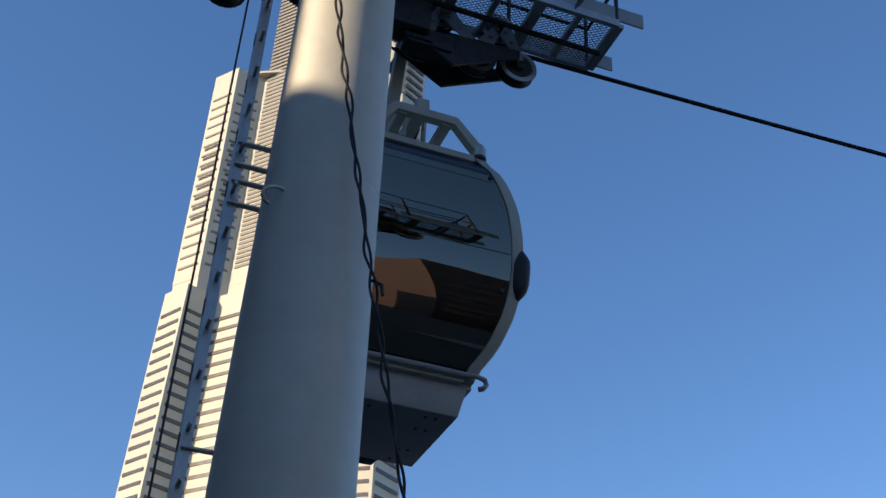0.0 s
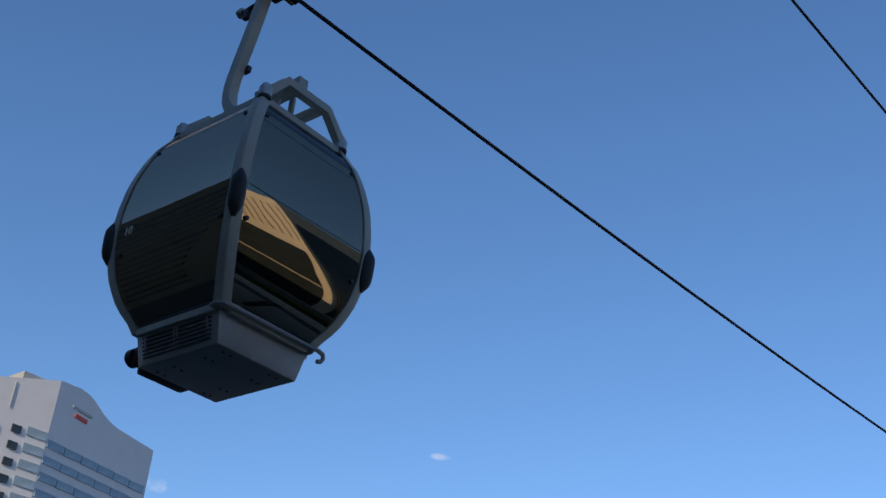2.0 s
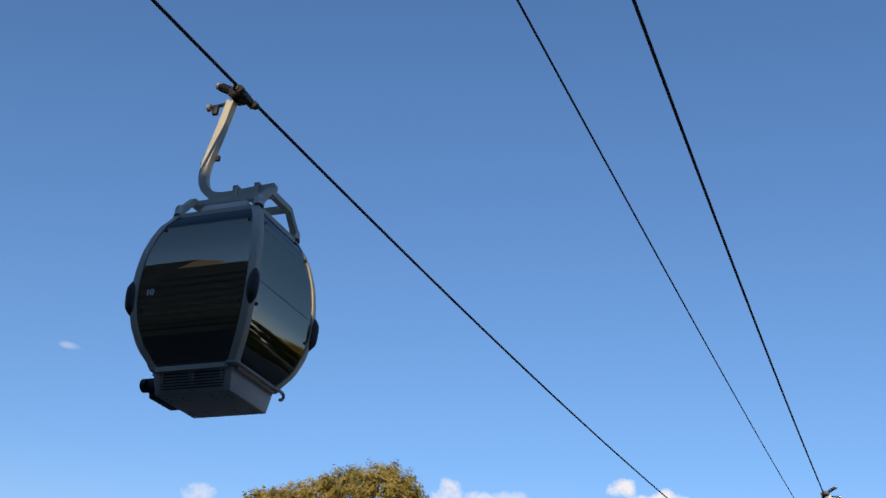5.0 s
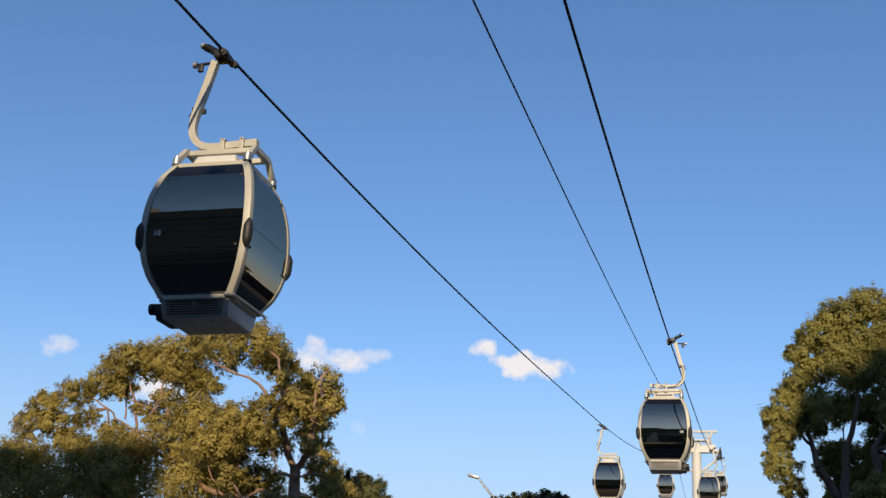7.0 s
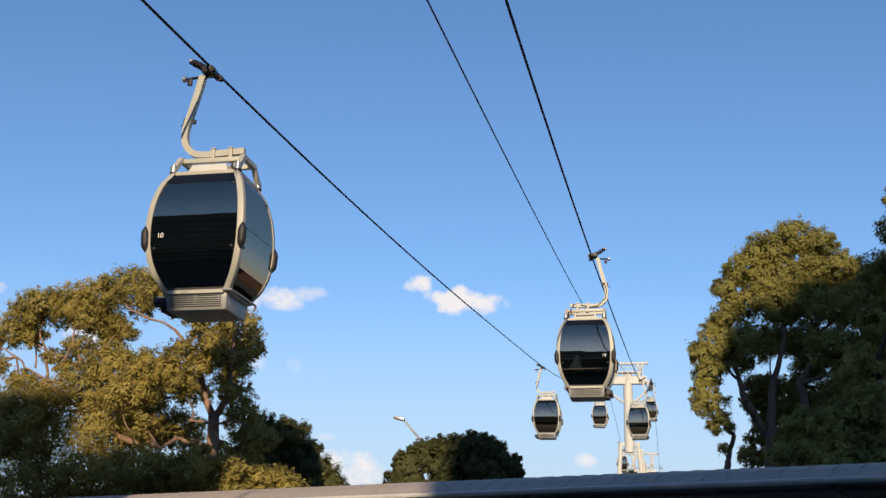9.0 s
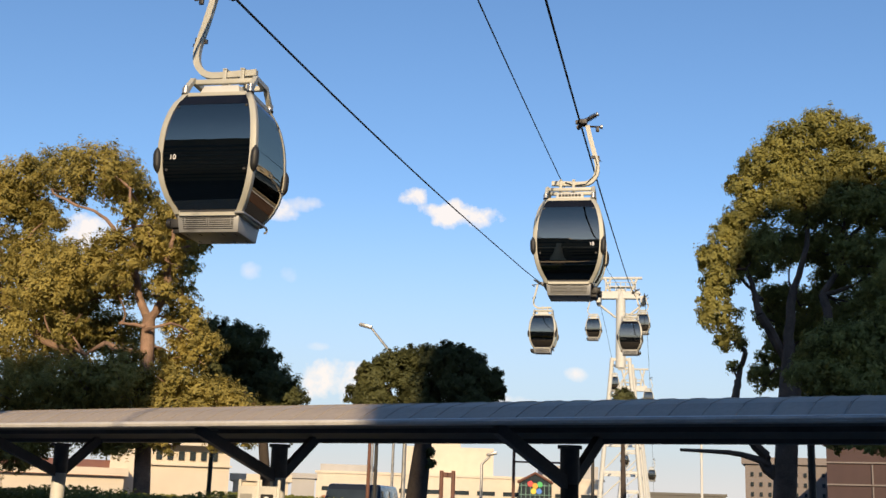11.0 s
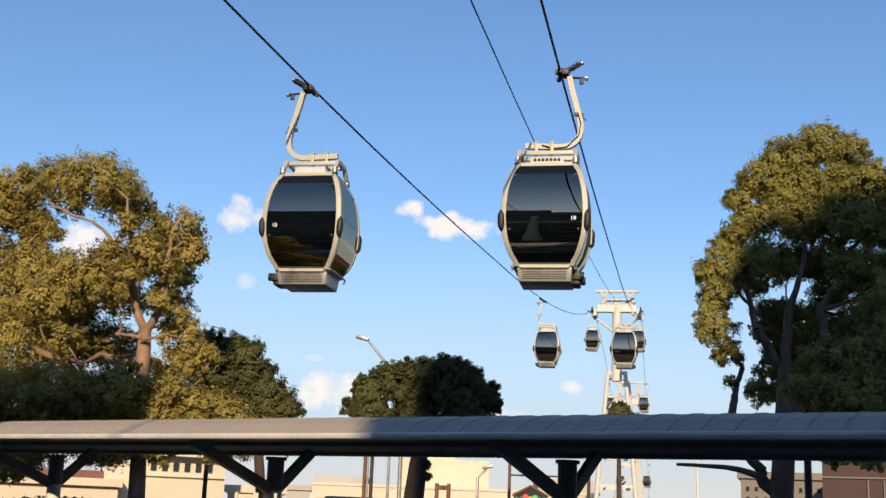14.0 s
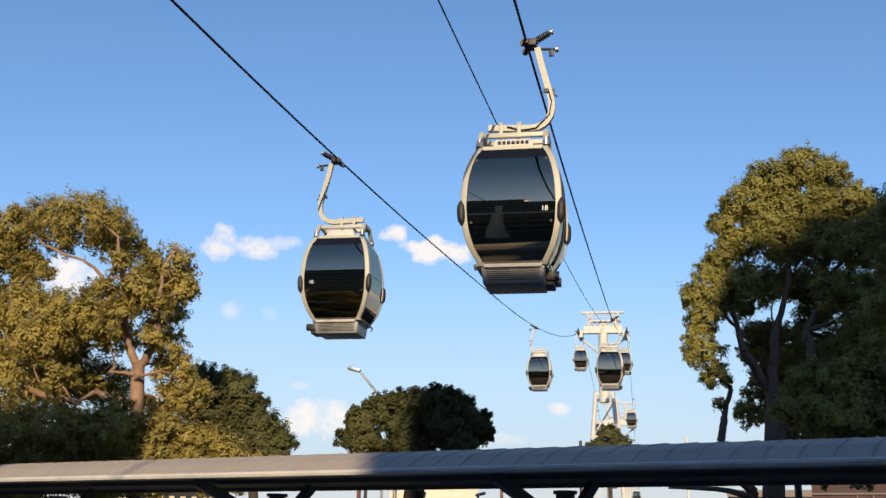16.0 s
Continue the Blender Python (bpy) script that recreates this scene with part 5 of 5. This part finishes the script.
def make_van():
    v = empty("van", "dark minivan parked beyond the hedge, only its roof showing", "car")
    c = Vector((-7.62, 32.0, 0))
    v.matrix_basis = Matrix.Translation(c) @ Matrix.Rotation(radians(94), 4, "Z") @ Matrix.Translation(-c)
    bm = bmesh.new()
    tmp = bmesh.new()
    box(tmp, c + Vector((0, 0, 1.05)), (4.6, 1.8, 1.3))
    box(tmp, c + Vector((-0.1, 0, 2.05)), (3.6, 1.6, 0.76))
    for q in tmp.verts:
        if q.co.z > 2.2:
            q.co.x = c.x + (q.co.x - c.x) * 0.80
            q.co.y = c.y + (q.co.y - c.y) * 0.85
    bmesh.ops.bevel(tmp, geom=tmp.edges[:], offset=0.09, segments=3, profile=0.6, affect="EDGES")
    join(bm, tmp)
    part("body", bm, CAR_PAINT, v)
    for s in (-1, 1):
        for x in (-0.95, 0.15):
            bm = bmesh.new()
            round_box(bm, c + Vector((x, s * 0.755, 2.06)), (0.95, 0.03, 0.44), 0.01, Matrix.Rotation(radians(8 * s), 3, "X"))
            part("side_window", bm, DARK_GLAZE, v)
    bm = bmesh.new()
    round_box(bm, c + Vector((-1.80, 0, 2.06)), (0.04, 1.3, 0.46), 0.01, Matrix.Rotation(radians(18), 3, "Y"))
    part("rear_window", bm, DARK_GLAZE, v)
    bm = bmesh.new()
    round_box(bm, c + Vector((1.62, 0, 2.06)), (0.04, 1.35, 0.5), 0.01, Matrix.Rotation(radians(-18), 3, "Y"))
    part("windscreen", bm, DARK_GLAZE, v)
    for x in (-1.45, 1.45):
        for s in (-1, 1):
            bm = bmesh.new()
            disc(bm, c + Vector((x, s * 0.80, 0.33)), (0, 1, 0), 0.33, 0.22, 20)
            w = part("wheel", bm, RUBBER, v)
            bm = bmesh.new()
            disc(bm, c + Vector((x, s * 0.92, 0.33)), (0, 1, 0), 0.2, 0.03, 16)
            part("rim", bm, GALV, w)


make_van()


# ---- buildings ----
def frame_at(az, dist):
    """Axes at a distance in a bearing: origin, rightwards, towards the plaza."""
    d = direction(az, 0)
    right = Vector((d.y, -d.x, 0))
    return Vector((0.1, 0.26, 0)) + d * dist, right, -d


def prism(name, outline, z0, z1, mat, parent, label=""):
    """Walls on an outline in the house's own plan, with a flat roof."""
    bm = bmesh.new()
    extrude_outline(bm, [(x, y, z0) for x, y in outline], (0, 0, z1 - z0))
    return part(name, bm, mat, parent, label, False)


def window_mesh(w, h, d, mat, name="window"):
    bm = bmesh.new()
    box(bm, (0, 0, 0), (w, d, h))
    m = mesh_from(bm, name)
    m.materials.append(mat)
    return m


def facet_windows(p0, p1, z0, z1, step, h, margin, mat, parent, cuts=1, proud=0.06):
    """Window bands on one facet of a plan, floor by floor; y grows away from the viewer."""
    a, b = Vector((*p0, 0)), Vector((*p1, 0))
    ln = (b - a).length
    d = (b - a).normalized()
    w = (ln - margin * 2) / cuts
    m = window_mesh(w * (0.86 if cuts > 1 else 1), h, 0.5, mat)
    ang = math.atan2(d.y, d.x)
    z = z0
    while z < z1:
        for k in range(cuts):
            c = a + d * (margin + w * (k + 0.5))
            piece("window", m, Matrix.Translation((c.x, c.y, z)) @ Matrix.Rotation(ang, 4, "Z"), parent)
        z += step


def make_tower():
    dist, az = 255.0, 79.6
    d = direction(az, 0)
    right = Vector((d.y, -d.x, 0))
    t = empty("skyscraper", "very tall cream stone skyscraper with folded facade and banded windows", "skyscraper")
    t.matrix_basis = Matrix.Translation(Vector((1.42, -3.2, 0)) + d * dist) @ Matrix((right, d, Vector((0, 0, 1.11)))).transposed().to_4x4()
    low = [(-27, 28), (-27, 4), (-22, -3), (-16, 2), (-9, -5), (5, -5), (12, 2), (20, -3), (26, 4), (26, 28)]
    mid = [(-26, 28), (-26, 5), (-20.5, -1), (-14, 2), (-8, -4), (5, -4), (12, 2), (20, -1), (26, 5), (26, 28)]
    low, mid = [(x * 1.16, y) for x, y in low], [(x * 1.16, y) for x, y in mid]
    # the foot flares out
    bm = bmesh.new()
    a = [bm.verts.new((x * 1.13, y * 1.02, 0)) for x, y in low]
    b = [bm.verts.new((x, y, 136)) for x, y in low]
    n = len(low)
    for i in range(n):
        bm.faces.new((a[i], a[(i + 1) % n], b[(i + 1) % n], b[i]))
    bm.faces.new(b)
    part("lower_shaft", bm, TOWER_STONE, t, "", False)
    prism("shoulder", [(x * 0.995, y) for x, y in mid], 136.02, 139, TOWER_STONE, t)
    hi = prism("upper_shaft", mid, 139, 202.5, TOWER_STONE, t)
    prism("roof_ledge", [(-27, 26), (-27, 6), (-21, 1), (-9, -3), (5, -3), (21, 1), (30, 6), (30, 26)], 202.5, 203.2, TOWER_STONE, hi)
    core = prism("core", [(-13, 26), (-13, 3), (-8, -4.2), (5, -4.2), (14, 3), (14, 26)], 203.2, 245, TOWER_STONE, t)
    prism("side_core", [(14.02, 26), (14.02, 1.5), (22.2, -1), (30, 5), (30, 26)], 203.2, 250, TOWER_STONE, t)
    for i in (1, 2, 3, 5, 6, 7):
        p0, p1 = low[i], low[i + 1]
        z = 60.0
        m = window_mesh((Vector(p1) - Vector(p0)).length - 1.6, 0.8, 0.5, TOWER_WINDOW)
        while z < 131:
            k = 1.13 - 0.13 * z / 136
            c = (Vector(p0) + Vector(p1)) / 2
            e = Vector((p1[0] * k, p1[1])) - Vector((p0[0] * k, p0[1]))
            piece("window", m, Matrix.Translation((c.x * k, c.y * (1.02 - 0.02 * z / 136), z)) @ Matrix.Rotation(math.atan2(e.y, e.x), 4, "Z"), t)
            z += 2.9
    for i in (1, 2):
        facet_windows(mid[i], mid[i + 1], 143, 196, 3.0, 0.55, 1.0, TOWER_LOUVRE, hi, 1)
        facet_windows(mid[i], mid[i + 1], 156.9, 180, 3.0, 0.7, 1.6, TOWER_WINDOW, hi, 3)
    for i in (6, 7):
        facet_windows(mid[i], mid[i + 1], 143, 200, 2.7, 0.95, 0.9, TOWER_LOUVRE if i == 7 else TOWER_WINDOW, hi, 2)
        facet_windows(mid[i], mid[i + 1], 203.5, 246, 2.7, 1.0, 0.9, TOWER_WINDOW, hi, 2)
    facet_windows(mid[3], mid[4], 144, 240, 1.3, 0.75, 1.2, TOWER_LOUVRE, hi)
    facet_windows((5, -4.1), (12, 3), 144, 238, 4.2, 1.3, 1.6, TOWER_WINDOW, core, 2)
    facet_windows((-27.2, 18), (-27.2, 6), 64, 130, 4.4, 1.3, 1.0, TOWER_WINDOW, t, 2)


make_tower()


def make_white_hotel():
    h = empty("hotel_tower", "white hotel tower with a sloping curved roofline and small windows", "building")
    h.matrix_basis = Matrix.Translation(Vector((0.86, -3.0, 0)) + direction(59.9, 0) * 219)
    side, end, front = Vector((-0.17, 0.985, 0)), Vector((-0.05, -0.999, 0)), Vector((-0.985, -0.17, 0))
    k = end * 12.1
    far = k + front * 8.2
    # the wing whose roof sweeps down
    bm = bmesh.new()
    prof = [(0.0, 0), (0.0, 82.4), (5.04, 82.8), (7.44, 82.5), (9.12, 81.9), (11.76, 80.4), (13.92, 79.4), (16.2, 78.9), (21.6, 78.5), (27.36, 78.1), (27.36, 0)]
    extrude_outline(bm, [side * x + Vector((0, 0, z)) for x, z in prof], (-22, -4, 0))
    body = part("body", bm, HOTEL_WHITE, h, "", False)
    # the block with the folded front
    bm = bmesh.new()
    plan = [Vector((0, 0, 0)), k, far, far + side * 12]
    low = [bm.verts.new(p) for p in plan]
    top = [bm.verts.new(p + Vector((0, 0, z))) for p, z in zip(plan, (82.38, 78.8, 78.2, 80))]
    for q in range(4):
        r = (q + 1) % 4
        bm.faces.new((low[q], low[r], top[r], top[q]))
    bm.faces.new(top)
    bm.faces.new(low[::-1])
    wing = part("wing", bm, HOTEL_WHITE, h, "", False)
    a_end, a_front, a_side = (math.atan2(v.y, v.x) for v in (end, front, side))
    m = window_mesh(1.9, 1.4, 0.5, DARK_GLAZE)
    g = window_mesh(4.2, 1.6, 0.4, HOTEL_GLASS, "glazing_band")
    gf = window_mesh(4.6, 1.4, 0.4, HOTEL_GLASS, "glazing_band")
    gs = window_mesh(4.26, 1.5, 0.4, HOTEL_GLASS, "glazing_band")
    for n in range(16):
        z = 70.6 - 3.1 * n
        for d in (6.3, 10.9):
            piece("window", m, Matrix.Translation(end * d + Vector((0, 0, z - (0.9 if d > 8 else 0)))) @ Matrix.Rotation(a_end, 4, "Z"), wing)
        piece("glazing_band", g, Matrix.Translation(end * 2.2 + Vector((0, 0, z + 0.4))) @ Matrix.Rotation(a_end, 4, "Z"), wing)
        piece("glazing_band", gf, Matrix.Translation(k + front * 5.0 + Vector((0, 0, z - 1.8))) @ Matrix.Rotation(a_front, 4, "Z"), wing)
        for d in range(6):
            piece("glazing_band", gs, Matrix.Translation(side * (2.4 + 4.44 * d) + Vector((0, 0, z - 0.6 - 0.1 * d))) @ Matrix.Rotation(a_side, 4, "Z"), body)
    for z, w, hh, mat, label in ((78.6, 5.2, 0.5, GREY_PAINT, "grey unreadable sign bar"), (77.2, 3.2, 0.8, SIGN_RED, "red sign bar")):
        bm = bmesh.new()
        box(bm, (0, 0, 0), (w, 0.4, hh))
        bmesh.ops.transform(bm, matrix=Matrix.Translation(side * 6.7 + Vector((0, 0, z))) @ Matrix.Rotation(a_side, 4, "Z") @ Matrix.Rotation(radians(4), 4, "Y"), verts=bm.verts[:])
        part("sign_bar", bm, mat, body, label, False)
    bm = bmesh.new()
    box(bm, end * 5.2 + Vector((-3, 0, 80.4)), (5, 4.5, 2.6))
    part("roof_plant", bm, GREY_PAINT, wing, "", False)
    bm = bmesh.new()
    box(bm, end * 8.6 + Vector((0, 0, 76.5)), (0.3, 0.25, 5))
    part("facade_joint", bm, GREY_PAINT, wing, "", False)


make_white_hotel()


def block_house(name, label, az0, az1, dist, height, mat, depth=25, category="building"):
    """A plain block between two bearings at a distance; returns the house and its width."""
    o0, _, _ = frame_at(az0, dist)
    o1, _, _ = frame_at(az1, dist)
    right = (o1 - o0).normalized()
    away = Vector((-right.y, right.x, 0))
    w = (o1 - o0).length
    h = empty(name, label, category, "buildings beyond the road")
    h.matrix_basis = Matrix.Translation(o0) @ Matrix((right, away, Vector((0, 0, 1)))).transposed().to_4x4()
    bm = bmesh.new()
    box(bm, (w / 2, depth / 2, height / 2), (w, depth, height))
    part("wall", bm, mat, h, "", False)
    bm = bmesh.new()
    box(bm, (w / 2, depth / 2, height + 0.25), (w + 0.5, depth + 0.5, 0.5))
    part("parapet", bm, mat, h, "", False)
    return h, w


def windows_on(h, w, z0, dz, rows, x0, dx, cols, ww, wh, mat, y=0.0, name="window"):
    m = window_mesh(ww, wh, 0.3, mat, name)
    for r in range(rows):
        for c in range(cols):
            piece(name, m, Matrix.Translation((x0 + dx * c, y, z0 + dz * r)), h)


def make_distance():
    # shopping centre
    h, w = block_house("shopping_centre", "long cream shopping centre with stepped flat roofs", 16.4, 2.6, 240, 7.2, CREAM, 40)
    for x0, x1, z1, y in ((0.30 * w, 0.62 * w, 13.5, 8), (0.36 * w, 0.50 * w, 15.0, 14), (0.0, 0.18 * w, 9.2, 6), (0.8 * w, w, 10.5, 9)):
        bm = bmesh.new()
        box(bm, ((x0 + x1) / 2, y + 8, z1 / 2), (x1 - x0, 16, z1))
        part("upper_block", bm, CREAM if z1 > 12 else PALE_CONCRETE, h, "", False)
    windows_on(h, w, 4.2, 3.0, 1, 3, 5.2, 11, 3.6, 0.8, DARK_GLAZE)
    windows_on(h, w, 2.2, 3.0, 1, 2, 3.0, 18, 1.4, 1.2, ROOF_TILE)
    # its gabled glass entrance with a bright sign
    e = empty("entrance_pavilion", "gabled glass shop entrance with brown rim and coloured sign", "building", "buildings beyond the road")
    o, right, front = frame_at(5.85, 232)
    e.matrix_basis = Matrix.Translation(o) @ Matrix((right, -front, Vector((0, 0, 1)))).transposed().to_4x4()
    bm = bmesh.new()
    extrude_outline(bm, [(-3.2, 0, 0), (3.2, 0, 0), (3.2, 0, 6.6), (0, 0, 8.2), (-3.2, 0, 6.6)], (0, 8, 0))
    part("glass_front", bm, DARK_GLAZE, e, "dark green glazed front", False)
    bm = bmesh.new()
    tube(bm, [(-3.5, -0.2, 6.5), (0, -0.2, 8.4), (3.5, -0.2, 6.5)], 0.28, 6)
    part("gable_rim", bm, POLE_RUST, e)
    bm = bmesh.new()
    for k in range(-3, 4):
        box(bm, (k * 0.9, -0.15, 3.2), (0.14, 0.2, 6.4))
    for z in (2, 4.2, 6):
        box(bm, (0, -0.16, z), (6.2, 0.2, 0.14))
    part("mullions", bm, surface("green_mullion", (0.10, 0.22, 0.17), 0.4), e, "", False)
    for x, z, col, nm in ((-0.95, 6.3, (0.7, 0.05, 0.05), "red"), (0.0, 5.9, (0.75, 0.35, 0.03), "orange"), (0.9, 6.2, (0.05, 0.45, 0.12), "green"), (-0.3, 4.9, (0.7, 0.55, 0.05), "yellow"), (0.75, 4.9, (0.05, 0.2, 0.6), "blue")):
        bm = bmesh.new()
        disc(bm, (x, -0.35, z), (0, 1, 0), 0.55, 0.15, 14)
        part("sign_shape", bm, surface("sign_" + nm, col, 0.5, 0, 3, 0.1, 0), e, nm + " sign shape")
    # car park far right of the ropeway
    h, w = block_house("car_park", "grey multi-storey car park with open decks", 1.0, -3.1, 260, 5.4, SHADE_CONCRETE, 30)
    windows_on(h, w, 1.6, 2.0, 2, 0.9, 1.35, 14, 1.0, 1.3, DARK_GLAZE)
    h, w = block_house("office_block", "tan tiled office block with small square windows", -4.05, -8.6, 90, 5.6, TAN_TILE, 20)
    windows_on(h, w, 2.0, 0.72, 5, 0.5, 0.62, 11, 0.20, 0.27, DARK_GLAZE)
    h, w = block_house("brick_block", "red-brown brick building with pale band courses", -7.7, -22, 75, 6.2, BRICK_RED, 20)
    for z in (2.6, 3.9, 5.2):
        bm = bmesh.new()
        box(bm, (w / 2, -0.06, z), (w, 0.12, 0.09))
        part("band_course", bm, TAN_TILE, h, "", False)
    windows_on(h, w, 3.2, 1.3, 2, 2.6, 0.9, 4, 0.08, 1.2, TAN_TILE)
    # low houses to the left
    h, w = block_house("cream_hall", "cream stone hall with a row of arched windows", 25.9, 20.4, 80, 5.1, CREAM, 16)
    windows_on(h, w, 4.5, 1, 1, w * 0.40, 0.72, 6, 0.36, 0.55, DARK_GLAZE)
    bm = bmesh.new()
    box(bm, (w * 0.62, -0.1, 3.9), (w * 0.8, 0.3, 0.12))
    box(bm, (w * 0.64, 3, 5.4), (w * 0.62, 8, 0.5))
    part("cornice", bm, CREAM, h, "", False)
    h, w = block_house("low_house", "low cream house with terracotta roof", 31.0, 25.2, 78, 3.0, CREAM, 10)
    bm = bmesh.new()
    extrude_outline(bm, [(0, -0.4, 3.0), (0, 10.4, 3.0), (0, 5, 4.1)], (w, 0, 0))
    part("roof", bm, ROOF_TILE, h, "terracotta tiled roof", False)
    h, w = block_house("low_wing", "low pale wing beside the cream hall", 20.2, 17.6, 85, 3.1, CREAM, 10)
    windows_on(h, w, 2.5, 1, 1, 0.6, 0.8, 4, 0.4, 0.5, DARK_GLAZE)
    h, w = block_house("pale_block", "small pale building beside the shops", 17.5, 16.4, 120, 4.0, PALE_CONCRETE, 10)


make_distance()


def make_plaza_buildings():
    """Unseen station and mall blocks round the plaza, sized to shade it and show in the cabin windows."""
    def block(name, label, x0, x1, y0, y1, z, mat, bands=None, side="y"):
        h = empty(name, label, "building", "buildings round the plaza")
        bm = bmesh.new()
        box(bm, ((x0 + x1) / 2, (y0 + y1) / 2, z / 2), (x1 - x0, y1 - y0, z))
        part("wall", bm, mat, h, "", False)
        if bands:
            step, hh, bm_mat = bands
            zz = 3.0
            k = 0
            while zz < z - 1.5:
                bm = bmesh.new()
                if side == "y":
                    box(bm, ((x0 + x1) / 2, y1, zz), ((x1 - x0) * 0.94, 0.3, hh))
                else:
                    box(bm, (x0, (y0 + y1) / 2, zz), (0.3, (y1 - y0) * 0.94, hh))
                part("window_band", bm, bm_mat, h, "", False)
                zz += step
        return h

    # Block edges and heights are set by where their cast shade should fall.
    block("station_building", "unseen grey station block with window bands, sized to cast shade", -5.3, -1.82, -21, -18, 19.3, SHADE_CONCRETE, (3.4, 1.2, DARK_GLAZE))
    block("station_wing", "unseen grey station wing with window bands, sized to cast shade", -12, -5.32, -21, -18, 20.7, SHADE_CONCRETE, (3.4, 1.2, DARK_GLAZE))
    block("station_hall", "grey station hall with long window bands", -27, -12.02, -21, -18, 25.0, SHADE_CONCRETE, (2.3, 0.8, DARK_GLAZE))
    block("office_slab", "tall grey office slab with many window bands", -80, -27.02, -21, -18, 28.0, SHADE_CONCRETE, (1.7, 0.6, DARK_GLAZE))
    block("station_link", "unseen low grey link letting sun between two shade blocks", -1.80, 3.18, -21, -18, 12.4, SHADE_CONCRETE, (3.4, 1.2, DARK_GLAZE))
    block("station_corner_block", "unseen grey block with window bands, sized to shade the walkway", 3.2, 9.28, -21, -18, 21.35, SHADE_CONCRETE, (3.4, 1.2, DARK_GLAZE))
    block("shade_step_block", "unseen narrow grey block added to step the shade on trees", 9.3, 10.58, -21, -18, 24.35, SHADE_CONCRETE, (3.4, 1.2, DARK_GLAZE))
    block("station_tower_block", "unseen tall grey block with window bands, sized to shade trees", 10.6, 60, -21, -18, 24.85, SHADE_CONCRETE, (3.4, 1.2, DARK_GLAZE))
    h = empty("mall", "cream mall front with ribbed top above added dark cover bands", "building", "buildings round the plaza")
    bm = bmesh.new()
    box(bm, (64.2, 35, 16), (71.5, 10, 32))
    part("wall", bm, CREAM, h, "", False)
    bm = bmesh.new()
    for k in range(70):
        box(bm, (29 + k, 29.95, 27), (0.12, 0.16, 7.0))
    tagged(part("rib_row", bm, CREAM, h, "", False), kind="stuff")
    # Dark bands added over the wall's foot so the cabins reflect it dark.
    for z, hh in ((5.5, 10.4), (16.0, 9.6)):
        bm = bmesh.new()
        box(bm, (64.2, 30, z), (70, 0.3, hh))
        part("window_band", bm, DARK_GLAZE, h, "", False)
    # Dark sheet, added to keep the end wall's reflection dark.
    bm = bmesh.new()
    box(bm, (28.4, 35, 14.5), (0.3, 9.4, 28))
    part("dark_end_cover", bm, DARK_GLAZE, h, "dark sheet added over the unseen end wall", False)
    block("side_block", "brown tiled block facing the plaza", 45, 100, 14, 26, 31, BRICK_RED, (3.6, 1.2, DARK_GLAZE), "x")


make_plaza_buildings()


def motions():
    for ob, x, y0, v, turn in MOVERS:
        rows = []
        for i in range(9):
            t = 2.0 * i
            y = y0 + v * t
            rows.append((t, pose(x + DRIFT * y, y, rope_z(y), 0, 0, turn)))
        walk(ob, rows)


motions()
